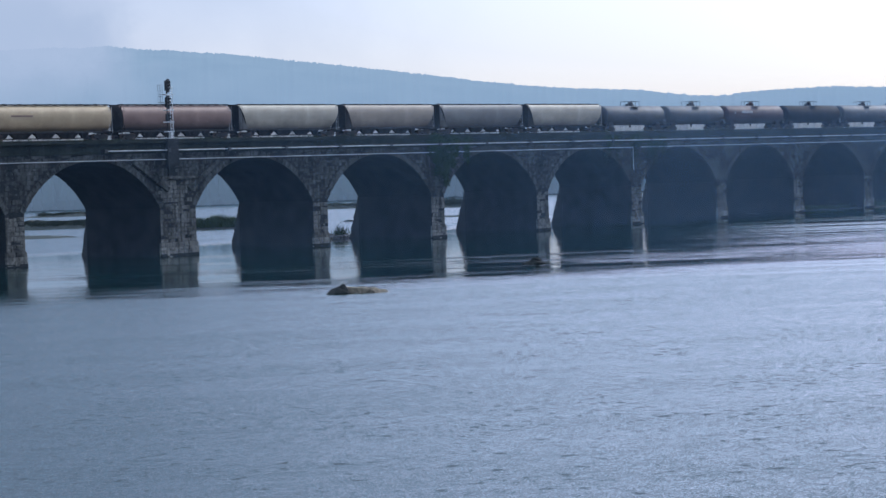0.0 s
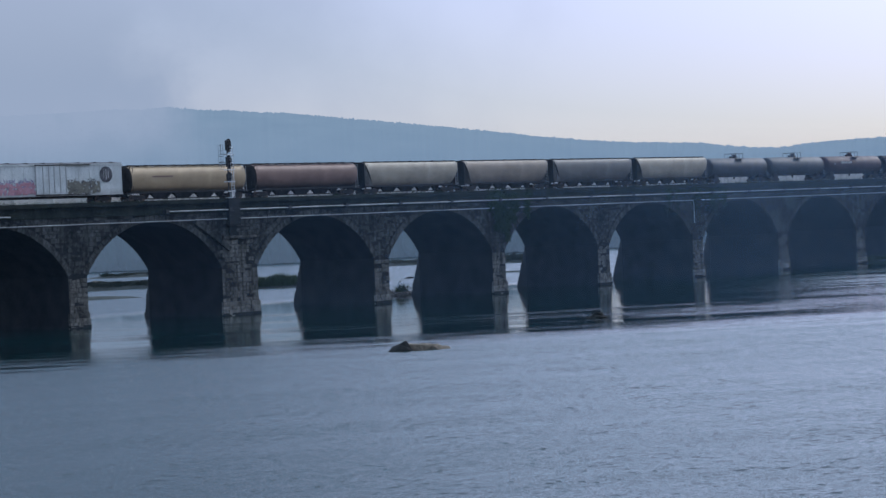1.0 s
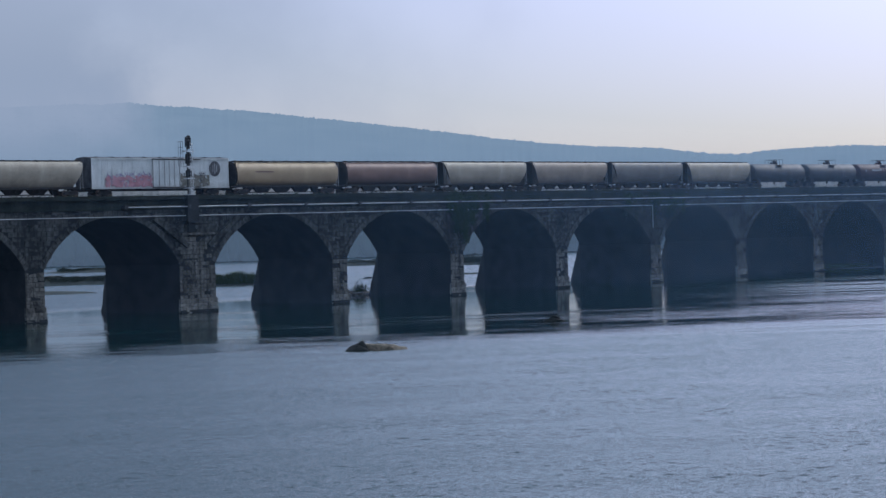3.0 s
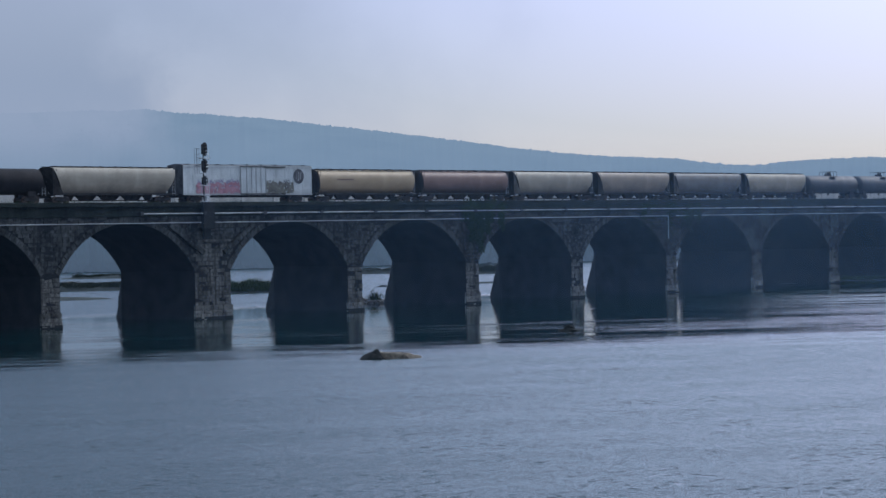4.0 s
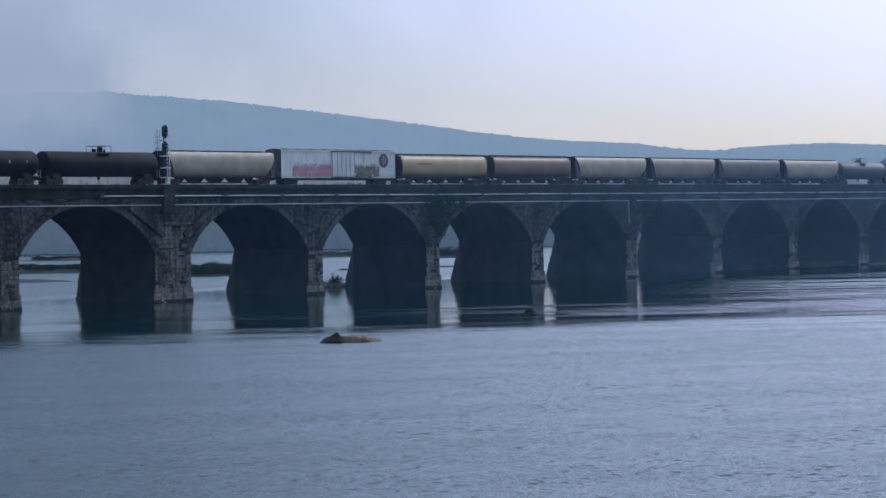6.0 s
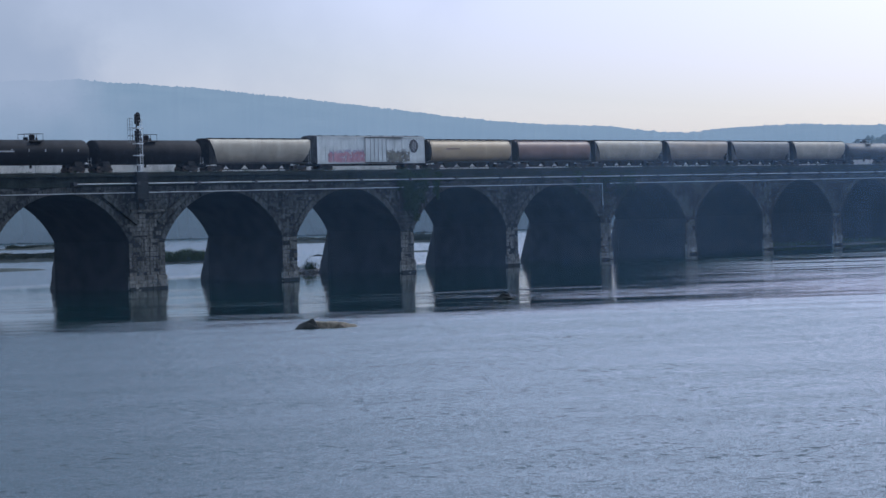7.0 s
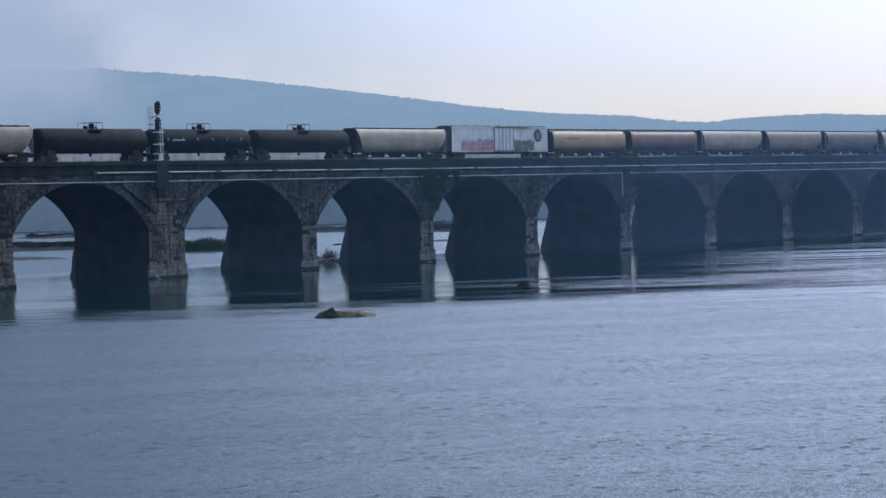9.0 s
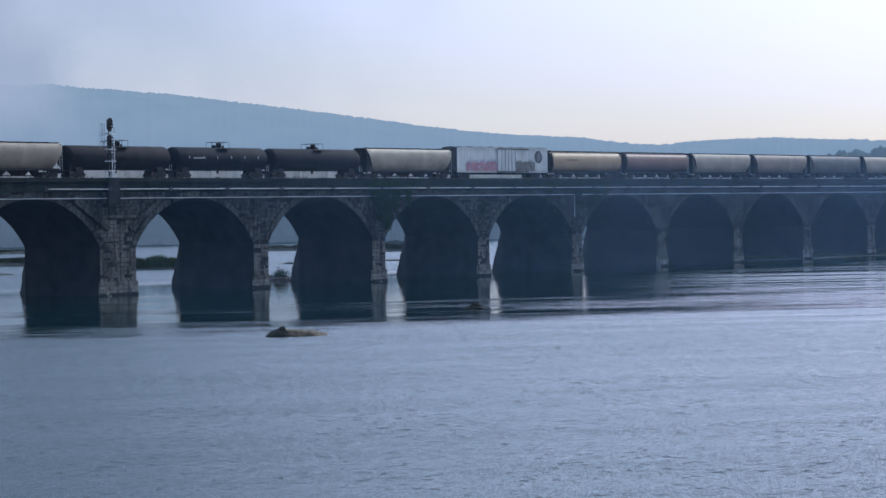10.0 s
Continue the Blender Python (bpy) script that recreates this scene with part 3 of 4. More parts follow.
def make_bridge():
    bridge = thing("stone_arch_bridge", "long dark sandstone railway bridge with many arches", "bridge")
    ends = (PIERS[0][0] - PIERS[0][1], PIERS[-1][0])
    for k, (right, wide) in enumerate(PIERS):
        left = right - wide
        bm = bmesh.new()
        box(bm, left, right, 0, WIDE, -1.5, SPRING)
        # footing course at the water
        box(bm, left - 0.12, right + 0.12, -0.28, WIDE - 0.5, -1.5, 0.35)
        mid = (left + right) / 2
        pier = part("pier", bm, JOINT_SHADE, bridge)
        make_cutwater(pier, left, right, 40 + k)
        if wide > 4:
            bm = bmesh.new()
            box(bm, left + 0.3, right - 0.1, -0.34, 0.3, 9.76, 10.04)
            part("ledge", bm, PIERSTONE, pier)
            make_brace(pier, (-34.6, 12.0), (-28.95, 8.36))
            make_brace(pier, (-20.1, 12.0), (-25.5, 8.36))
        if k + 1 < len(PIERS):
            nleft = PIERS[k + 1][0] - PIERS[k + 1][1]
            s = (nleft - right) / 2
            arc = [(right + s - s * math.cos(math.pi * i / 28), arch_z(HALF * -math.cos(math.pi * i / 28))) for i in range(29)]
            a, b = mid if k else left, nleft + PIERS[k + 1][1] / 2
            bm = bmesh.new()
            top = COPE - 0.55
            # the wall over the arch, in upright strips so that every face stays four-sided
            cols = [(a, SPRING)] + arc + [(b, SPRING)]
            near_low = [bm.verts.new((x, 0, z)) for x, z in cols]
            near_top = [bm.verts.new((x, 0, top)) for x, z in cols]
            far_low = [bm.verts.new((x, WIDE, z)) for x, z in cols]
            far_top = [bm.verts.new((x, WIDE, top)) for x, z in cols]
            for i in range(len(cols) - 1):
                bm.faces.new((near_low[i], near_low[i + 1], near_top[i + 1], near_top[i]))
                bm.faces.new((far_low[i + 1], far_low[i], far_top[i], far_top[i + 1]))
                bm.faces.new((near_low[i + 1], near_low[i], far_low[i], far_low[i + 1]))
                bm.faces.new((near_top[i], near_top[i + 1], far_top[i + 1], far_top[i]))
            part("arch_span", bm, JOINT_SHADE, bridge)
    bm = bmesh.new()
    box(bm, ends[0], ends[1], -0.62, 1.0, COPE - 0.5, COPE)
    part("coping", bm, COPING, bridge, "dark streaked coping along the near edge")
    bm = bmesh.new()
    box(bm, ends[0], ends[1], -0.22, 0.0, COPE - 1.75, COPE - 0.5)
    part("fascia", bm, COPING, bridge)
    bm = bmesh.new()
    box(bm, ends[0], ends[1], WIDE - 0.5, WIDE + 0.2, COPE - 0.55, FAR_TOP)
    parapet = part("parapet", bm, CONCRETE, bridge, "pale concrete parapet along the far side")
    bm = bmesh.new()
    box(bm, 0, 0.35, WIDE - 0.62, WIDE - 0.5, COPE - 0.3, FAR_TOP - 0.15)
    shape = mesh_of("pilaster", bm, CONCRETE)
    x = ends[0] + 3
    while x < ends[1] - 3:
        ob = new("pilaster", shape)
        ob.parent, ob.location = parapet, (x, 0, 0)
        x += 6.06
    bm = bmesh.new()
    box(bm, ends[0], ends[1], 1.0, WIDE - 0.5, COPE - 0.55, COPE - 0.28)
    part("ballast_bed", bm, BALLAST, bridge)
    for y in (4.6, TRACK):
        for s in (-0.7535, 0.7535):
            bm = bmesh.new()
            box(bm, ends[0], ends[1], y + s - 0.075, y + s + 0.075, COPE - 0.28, COPE - 0.25)
            box(bm, ends[0], ends[1], y + s - 0.012, y + s + 0.012, COPE - 0.25, RAIL_TOP - 0.04)
            box(bm, ends[0], ends[1], y + s - 0.036, y + s + 0.036, RAIL_TOP - 0.04, RAIL_TOP)
            part("rail", bm, RAIL, bridge)
    # pale conduits along the side, the upper one broken by dark brackets
    brackets = [-39.5 + 10.4 * i for i in range(36)]
    for a, b in [(x + 0.25, x + 10.15) for x in brackets] + [(-110, -87), (-86.4, -63)]:
        bm = bmesh.new()
        bar(bm, (a, -0.72, 13.34), (b, -0.72, 13.34), 0.068, 8)
        part("conduit", bm, PIPE, bridge, "pale conduit on brackets")
    for x in brackets:
        bm = bmesh.new()
        box(bm, x - 0.25, x + 0.25, -0.9, -0.2, 13.1, 13.58)
        part("bracket", bm, STEEL, bridge)
    for a, b in (((-120, -0.42, 12.2), (70.2, -0.42, 12.2)), ((72.3, -0.42, 12.2), (330, -0.42, 12.2)), ((70.2, -0.42, 12.28), (70.2, -0.42, 8.6))):
        bm = bmesh.new()
        bar(bm, a, b, 0.055, 8)
        part("thin_conduit", bm, PIPE, bridge, "thin pale conduit")
    return bridge


def make_stones(bridge):
    """Facing stones: the ones about the broad pier singly, the rest joined; those below the springing are washed paler."""
    shapes = {mat.name: [unit_block(k, mat) for k in range(5)] for mat in (STONE, PIERSTONE, FOOTSTONE)}
    counts = [0, 0]
    joined = {name: [] for name in shapes}
    for i, (x, m, ring) in enumerate(stone_places()):
        z = m.translation.z
        broad = -PITCH - THICK < x < -PITCH
        mat = FOOTSTONE if (not ring and z < 1.45) else PIERSTONE if (not ring and (z < SPRING or (broad and z < 9.7))) else STONE
        if -36.5 < x < -3.0 and (ring or x < -8) and counts[ring] < 300:
            counts[ring] += 1
            ob = new("voussoir" if ring else "stone", shapes[mat.name][i % 5])
            ob.parent, ob.matrix_local = bridge, m
        else:
            joined[mat.name].append(m)
    for mat in (STONE, PIERSTONE, FOOTSTONE):
        cache = [(np.array([v.co[:] for v in k.vertices]), [tuple(p.vertices) for p in k.polygons]) for k in shapes[mat.name]]
        verts, faces, total = [], [], 0
        for i, m in enumerate(joined[mat.name]):
            co, fs = cache[i % 5]
            verts.append(co @ np.array(m.to_3x3()).T + np.array(m.translation))
            faces += [tuple(k + total for k in f) for f in fs]
            total += len(co)
        me = bpy.data.meshes.new("masonry")
        me.from_pydata(np.concatenate(verts).tolist(), [], faces)
        me.materials.append(mat)
        ob = new("masonry", me)
        ob.parent = bridge
        tagged(ob, kind="stuff")


# ---- leaves, grass and stones in the river ----
def leaf_mesh(name, places, mat, size, seed, upright=False):
    """Small pointed leaves or blades at the given places."""
    rng = np.random.default_rng(seed)
    verts, faces = [], []
    for k, (x, y, z) in enumerate(places):
        a = rng.uniform(0, 2 * math.pi)
        if upright:
            side = np.array((math.cos(a), math.sin(a), 0)) * size * rng.uniform(0.05, 0.12)
            up = np.array((rng.uniform(-.35, .35), rng.uniform(-.35, .35), 1.0)) * size * rng.uniform(0.5, 1.3)
        else:
            side = np.array((math.cos(a), rng.uniform(-.5, .5), math.sin(a))) * size * rng.uniform(0.3, 0.6)
            up = np.array((-math.sin(a), rng.uniform(-.7, .2), math.cos(a))) * size * rng.uniform(0.6, 1.2)
        p = np.array((x, y, z))
        verts += [p - side * 0.4, p + side * 0.4, p + up * 0.5 + side, p + up, p + up * 0.5 - side]
        faces.append(tuple(range(5 * k, 5 * k + 5)))
    me = bpy.data.meshes.new(name)
    me.from_pydata([tuple(v) for v in verts], [], faces)
    me.materials.append(mat)
    return me


def make_ivy(x0, x1, z0, z1, count, seed, label):
    rng = random.Random(seed)
    strands = [(rng.uniform(x0, x1), rng.uniform(0.2, 1.0)) for _ in range(14)]
    places = []
    for _ in range(count):
        x, fall = rng.choice(strands)
        u = rng.random() ** 1.4
        z = z1 - u * fall * (z1 - z0)
        places.append((x + rng.gauss(0, 0.45) * (1 - 0.4 * u), -rng.uniform(0.12, 0.7), z + rng.gauss(0, 0.25)))
    ob = new("ivy", leaf_mesh("ivy", places, IVY, 0.30, seed))
    tagged(ob, label, "ivy", kind="stuff")


def make_weeds():
    rng = random.Random(8)
    places = []
    for _ in range(5200):
        x = rng.uniform(-110, 260)
        if noise.noise((x * 0.09, 0, 3)) + 0.25 > rng.uniform(-0.3, 0.7):
            places.append((x, rng.uniform(-0.3, 0.9), COPE - 0.02))
    ob = new("weeds", leaf_mesh("weeds", places, GRASS, 0.26, 5, True))
    tagged(ob, "straggling green weeds along the stone coping", "weeds", kind="stuff")


def make_island(x, y, long, wide, turn, height, bushes, seed, blade=0.9, mat=None, spiky=False):
    """A low gravel bank with grass and scrub."""
    rng = random.Random(seed)
    bm = bmesh.new()
    rings = []
    for k, (r, h) in enumerate(((1.25, -0.5), (1.0, 0.06), (0.8, 0.5), (0.45, 0.85), (0.1, 1.0))):
        ring = []
        for i in range(40):
            a = 2 * math.pi * i / 40
            w = 1 + 0.25 * noise.noise((math.cos(a) * 2 + seed, math.sin(a) * 2, k * 0.15))
            ring.append((long / 2 * r * w * math.cos(a), wide / 2 * r * w * math.sin(a), height * h + (0.12 * noise.noise((a * 3, seed, k)) if k > 1 else 0)))
        rings.append(ring)
    loft(bm, rings)
    ob = part("gravel_bar", bm, MUD, smooth=True)
    ob.matrix_world = pose(x, y, 0, 0, 0, turn)
    tagged(ob, "low gravel bar standing out of the river", "gravel bar")
    if bushes:
        places = []
        for _ in range(bushes):
            bx, by = rng.uniform(-0.85, 0.85), rng.uniform(-0.8, 0.8)
            if bx * bx + by * by < 0.9:
                top = blade * (0.5 + max(0.0, 0.8 + 1.3 * noise.noise((bx * long * 0.18, by * 2, seed))))
                for _k in range(6):
                    places.append((bx * long / 2 + rng.gauss(0, .4), by * wide / 2 + rng.gauss(0, .3), height * 0.4 + rng.random() * top))
        ob = new("grass", leaf_mesh("grass", places, mat or GRASS, 0.7 if spiky else 0.26, seed, spiky))
        ob.matrix_world = pose(x, y, 0, 0, 0, turn)
        tagged(ob, "dense green grass and scrub on the bar", "grass", kind="stuff")


def make_rock(x, y, turn, lumps, label, seed, mat=None):
    bm = bmesh.new()
    rng = random.Random(seed)
    for lx, ly, lz, rx, ry, rz, tip in lumps:
        planes = [(Vector((rng.uniform(-1, 1), rng.uniform(-1, 1), rng.uniform(-0.1, 1))).normalized(), rng.uniform(0.7, 0.95)) for _ in range(6)]
        r = bmesh.ops.create_icosphere(bm, subdivisions=4, radius=1.0)
        for v in r["verts"]:
            d = v.co.normalized()
            k = 1.1 + 0.24 * noise.noise(d * 1.6 + Vector((seed, lx, 0))) + 0.09 * noise.noise(d * 5 + Vector((0, seed, lx)))
            for nrm, cut in planes:
                c = d.dot(nrm)
                if c > 0.05:
                    k = min(k, cut / c)
            v.co = Vector((d.x * rx * k, d.y * ry * k, d.z * rz * k + tip * d.x * rz))
            v.co += Vector((lx, ly, lz))
    ob = part("river_rock", bm, mat or ROCK)
    ob.data.set_sharp_from_angle(angle=radians(35))
    ob.matrix_world = pose(x, y, 0, 0, 0, turn)
    tagged(ob, label, "rock", "rocks in the river")


def make_driftwood():
    """A snag caught against the upstream end of a pier, with a little scrub on it."""
    rng = random.Random(21)
    snag = thing("driftwood_snag", "tangle of grey driftwood and scrub caught beside a pier", "driftwood", at=(23.4, 20.0, 0))
    for i in range(14):
        bm = bmesh.new()
        a = rng.uniform(0, math.pi)
        c = Vector((rng.uniform(-1.8, 1.8), rng.uniform(-0.8, 0.8), rng.uniform(-0.1, 0.45)))
        d = Vector((math.cos(a), math.sin(a), rng.uniform(-0.25, 0.6))) * rng.uniform(0.7, 1.8)
        bar(bm, c - d, c + d, rng.uniform(0.08, 0.2), 7, 0.05)
        part("log", bm, WOOD, snag)
    places = [(rng.gauss(0.3, 0.55), rng.gauss(0, 0.5), 0.2 + abs(rng.gauss(0, 0.6))) for _ in range(520)]
    ob = new("scrub", leaf_mesh("scrub", places, IVY, 0.45, 9, True))
    ob.parent = snag
    bm = bmesh.new()
    for x in (-2.9, -2.2, 1.6):
        bmesh.ops.create_icosphere(bm, subdivisions=2, radius=0.55, matrix=Matrix.Translation((x, 0, 0.0)) @ Matrix.Diagonal((1.2, 1, 0.7, 1)))
    part("stones", bm, ROCK, snag)


# ---- the signal ----
def make_signal():
    X, Y, Z = -28.4, 0.1, COPE
    sig = thing("railway_signal", "dark railway signal mast with pale ladder and caged platform", "railway signal", at=(X, Y, Z))
    bm = bmesh.new()
    bar(bm, (0, 0, 0), (0, 0, 6.9), 0.085, 10)
    part("mast", bm, STEEL, sig)
    bm = bmesh.new()
    box(bm, -0.35, 0.35, -0.35, 0.35, 0, 0.12)
    box(bm, 0.22, 0.6, -0.25, 0.25, 0.12, 0.8)
    part("relay_box", bm, SILVER, sig)
    bm = bmesh.new()
    box(bm, -1.0, 0.9, -0.95, -0.45, -3.4, 0.02)
    box(bm, -0.6, 0.5, -0.55, -0.3, -4.6, -3.3)
    part("wall_bracket", bm, JOINT_SHADE, sig, "dark steel bracket bolted to the pier")
    for z, n in ((7.3, 3), (5.2, 3), (3.1, 2)):
        bm = bmesh.new()
        h = 0.42 * n
        out = [(0.33 * math.cos(math.pi * i / 8), z - 0.05 + 0.26 * math.sin(math.pi * i / 8)) for i in range(9)]
        out += [(-0.33 * math.cos(math.pi * i / 8), z - h - 0.26 * math.sin(math.pi * i / 8)) for i in range(9)]
        prism(bm, out[::-1], -0.32, -0.26)
        box(bm, -0.16, 0.16, -0.26, 0.2, z - h, z)
        head = part("signal_head", bm, STEEL, sig, "dark signal head with hooded lamps")
        for k in range(n):
            bm = bmesh.new()
            c = z - 0.21 - 0.42 * k
            arc = [(0.14 * math.cos(a), c + 0.14 * math.sin(a)) for a in [math.pi * (-0.1 + 1.2 * i / 10) for i in range(11)]]
            arc += [(0.115 * math.cos(a), c + 0.115 * math.sin(a)) for a in [math.pi * (1.1 - 1.2 * i / 10) for i in range(11)]]
            prism(bm, arc[::-1], -0.62, -0.32)
            bmesh.ops.recalc_face_normals(bm, faces=bm.faces)
            part("hood", bm, STEEL, head)
        bm = bmesh.new()
        box(bm, 0.34, 0.52, -0.2, 0.2, z - h + 0.25, z - 0.2)
        part("lamp_case", bm, STEEL, head)
    bm = bmesh.new()
    for x in (0.12, 0.55):
        bar(bm, (x, -0.42, 0), (x, -0.42, 6.6), 0.035, 6)
    for i in range(20):
        bar(bm, (0.12, -0.42, 0.3 + i * 0.32), (0.55, -0.42, 0.3 + i * 0.32), 0.028, 6)
    part("ladder", bm, SILVER, sig)
    for z in (5.45, 3.55, 2.05, 0.85):
        bm = bmesh.new()
        box(bm, -0.45, 0.8, -0.45, 0.3, z, z + 0.1)
        part("step_bracket", bm, SILVER, sig)
    bm = bmesh.new()
    for x in (-1.2, -0.8):
        for y in (-0.1, 0.3):
            bar(bm, (x, y, 3.6), (x, y, 6.75), 0.022, 6)
    for z in (4.6, 5.3, 6.0, 6.75):
        for y in (-0.1, 0.3):
            bar(bm, (-1.2, y, z), (-0.8, y, z), 0.02, 6)
        for x in (-1.2, -0.8):
            bar(bm, (x, -0.1, z), (x, 0.3, z), 0.02, 6)
    box(bm, -1.25, 0.1, -0.1, 0.3, 4.5, 4.56)
    box(bm, -1.25, 0.1, -0.05, 0.05, 5.55, 5.6)
    part("platform_cage", bm, CAGE, sig, "thin grey safety cage")


# ---- the train ----
def truck(x, parent, wheels):
    t = new("truck")
    t.parent, t.location = parent, (x, 0, 0)
    for s in (-1, 1):
        bm = bmesh.new()
        out = [(-1.15, 0.42), (-1.15, 0.58), (-0.55, 0.86), (0.55, 0.86), (1.15, 0.58), (1.15, 0.42), (0.7, 0.38), (0.35, 0.16), (-0.35, 0.16), (-0.7, 0.38)]
        prism(bm, out, s * 0.98 - 0.09, s * 0.98 + 0.09)
        bmesh.ops.recalc_face_normals(bm, faces=bm.faces)
        part("side_frame", bm, GRIME_SHADE, t)
    bm = bmesh.new()
    box(bm, -0.22, 0.22, -1.1, 1.1, 0.45, 0.8)
    part("bolster", bm, GRIME_SHADE, t)
    for dx in (-0.86, 0.86):
        bm = bmesh.new()
        bar(bm, (0, -1.0, 0), (0, 1.0, 0), 0.08, 8)
        for s in (-1, 1):
            bar(bm, (0, s * 0.69, 0), (0, s * 0.82, 0), 0.455, 20)
            bar(bm, (0, s * 0.66, 0), (0, s * 0.69, 0), 0.48, 20)
        w = part("wheelset", bm, RAIL, t)
        w.location = (dx, 0, 0.457)
        wheels.append((w, dx))


def end_gear(car, half, body_half, mat, tall):
    """Couplers, end sill, ladders and grab irons at both ends."""
    for s in (-1, 1):
        bm = bmesh.new()
        box(bm, min(s * (body_half - 0.6), s * half), max(s * (body_half - 0.6), s * half), -0.16, 0.16, 0.72, 1.0)
        box(bm, s * half - 0.18, s * half + 0.18, -0.2, 0.2, 0.68, 1.05)
        part("coupler", bm, GRIME_SHADE, car)
        bm = bmesh.new()
        box(bm, s * body_half - 0.15, s * body_half + 0.15, -1.5, 1.5, 0.95, 1.2)
        part("end_sill", bm, mat, car)
        for y in (-1.48, 1.48):
            bm = bmesh.new()
            for dx in (-0.06, -0.5):
                bar(bm, (s * (body_half + dx), y, 1.0), (s * (body_half + dx), y, tall), 0.028, 6)
            for i in range(int((tall - 1.0) / 0.42)):
                bar(bm, (s * (body_half - 0.06), y, 1.25 + i * 0.42), (s * (body_half - 0.5), y, 1.25 + i * 0.42), 0.022, 6)
            # ladders are pale at the right end and dark at the left
            part("ladder", bm, LADDER if s > 0 else mat, car)


def covered_hopper(name, length, paint, label, style, wheels, lettering=False, gusset=False):
    car = thing(name, label, "hopper car", "train cars")
    half = length / 2
    body = half - 0.75
    zb, zt = 1.25, 4.5
    if style == "round":
        sec = []
        for i in range(36):
            a = 2 * math.pi * i / 36
            c, s = math.cos(a), math.sin(a)
            sec.append((1.6 * math.copysign(abs(c) ** 0.75, c), 2.88 + 1.62 * math.copysign(abs(s) ** 0.75, s)))
        inset, lowcut = 0.25, 0.25
    else:
        h = [(0.0, 4.5), (0.9, 4.5), (1.26, 4.39), (1.46, 4.12), (1.57, 3.7), (1.6, 3.25), (1.58, 2.75), (1.5, 2.25), (1.37, 1.8), (1.24, 1.45), (1.14, 1.25), (0.0, 1.2)]
        sec = h + [(-y, z) for y, z in h[-2:0:-1]]
        inset, lowcut = 0.0, 1.55
    rings = []
    for x, k in ((-1, 0.86), (-1, 1.0), (-0.5, 1), (0, 1), (0.5, 1), (1, 1.0), (1, 0.86)):
        end = abs(x) == 1
        ring = []
        for y, z in sec:
            down = 1 - (z - zb) / (zt - zb)
            e = body - lowcut * max(0, down) ** (1.0 if x < 0 else 1.8) - (inset * 0.6 if k == 1.0 else 0) if end else 0
            xx = x * body if not end else x * e
            kk = k if style == "round" else 1.0
            if end and style != "round" and k < 1:
                xx -= -x * 0.02
            ring.append((xx, y * kk, 2.88 + (z - 2.88) * kk))
        rings.append(ring)
    bm = bmesh.new()
    loft(bm, rings)
    bmesh.ops.recalc_face_normals(bm, faces=bm.faces)
    shell = part("body", bm, paint, car, smooth=True)
    shell.data.set_sharp_from_angle(angle=radians(32))
    # end faces take grime and shade together as one dark colour
    shell.data.materials.append(GRIME_SHADE)
    for p in shell.data.polygons:
        if abs(p.normal.x) > 0.45:
            p.material_index = 1
    # top walk with round hatches
    bm = bmesh.new()
    box(bm, -body + 0.1, body - 0.1, -1.05, -0.65, 4.58, 4.63)
    box(bm, -body + 0.1, body - 0.1, 0.65, 1.05, 4.58, 4.63)
    n = 12
    for i in range(n + 1):
        x = -body + 0.3 + (2 * body - 0.6) * i / n
        box(bm, x - 0.04, x + 0.04, -1.05, 1.05, 4.46, 4.58)
    part("roof_walk", bm, GRIME_SHADE, car)
    for i in range(8):
        x = -body + 1.4 + (2 * body - 2.8) * i / 7
        bm = bmesh.new()
        bar(bm, (x, 0, 4.46), (x, 0, 4.62), 0.42, 12)
        bar(bm, (x, 0, 4.62), (x, 0, 4.72), 0.36, 12, 0.1)
        part("hatch", bm, GRIME_SHADE, shell)
    # discharge bays under the body, half ones against the trucks
    w = (half - 3.2) / 4
    for i in range(-2, 3):
        x = i * 2 * w
        x0, x1 = (x - w if i > -2 else x + 0.2 * w), (x + w if i < 2 else x - 0.2 * w)
        x0, x1 = min(x0, x1), max(x0, x1)
        c = x if abs(i) < 2 else (x0 + x1) / 2
        k = 0.55 * w if abs(i) < 2 else 0.15 * w
        bm = bmesh.new()
        up = [(x0, -0.5, 1.32), (x1, -0.5, 1.32), (x1, 0.5, 1.32), (x0, 0.5, 1.32)]
        lowq = [(c - k, -0.1, 0.44), (c + k, -0.1, 0.44), (c + k, 0.1, 0.44), (c - k, 0.1, 0.44)]
        loft(bm, [lowq, up])
        box(bm, c - k * 1.15, c + k * 1.15, -0.2, 0.2, 0.38, 0.44)
        bmesh.ops.recalc_face_normals(bm, faces=bm.faces)
        part("discharge_bay", bm, GRIME_SHADE, car)
    bm = bmesh.new()
    box(bm, -body, body, -0.3, 0.3, 1.1, 1.24)
    box(bm, -body, body, -1.35, -1.22, 1.05, 1.29)
    bar(bm, (-half + 3.6, 0, 0.4), (half - 3.6, 0, 0.4), 0.07, 8)
    box(bm, -body, body, 1.22, 1.35, 1.15, 1.29)
    part("sill", bm, GRIME_SHADE, car)
    if style == "slope":
        # side plates that close the sloping end, some painted, the rest added as dark fill
        for y in (-1.36, 1.33):
            bm = bmesh.new()
            prism(bm, [(-body, 1.22), (-body + 1.6, 1.22), (-body + 0.15, 4.36), (-body, 4.36)], y, y + 0.03)
            bmesh.ops.recalc_face_normals(bm, faces=bm.faces)
            part("end_gusset", bm, GREY if gusset else GRIME_SHADE, car, "dull grey end plate" if gusset else "")
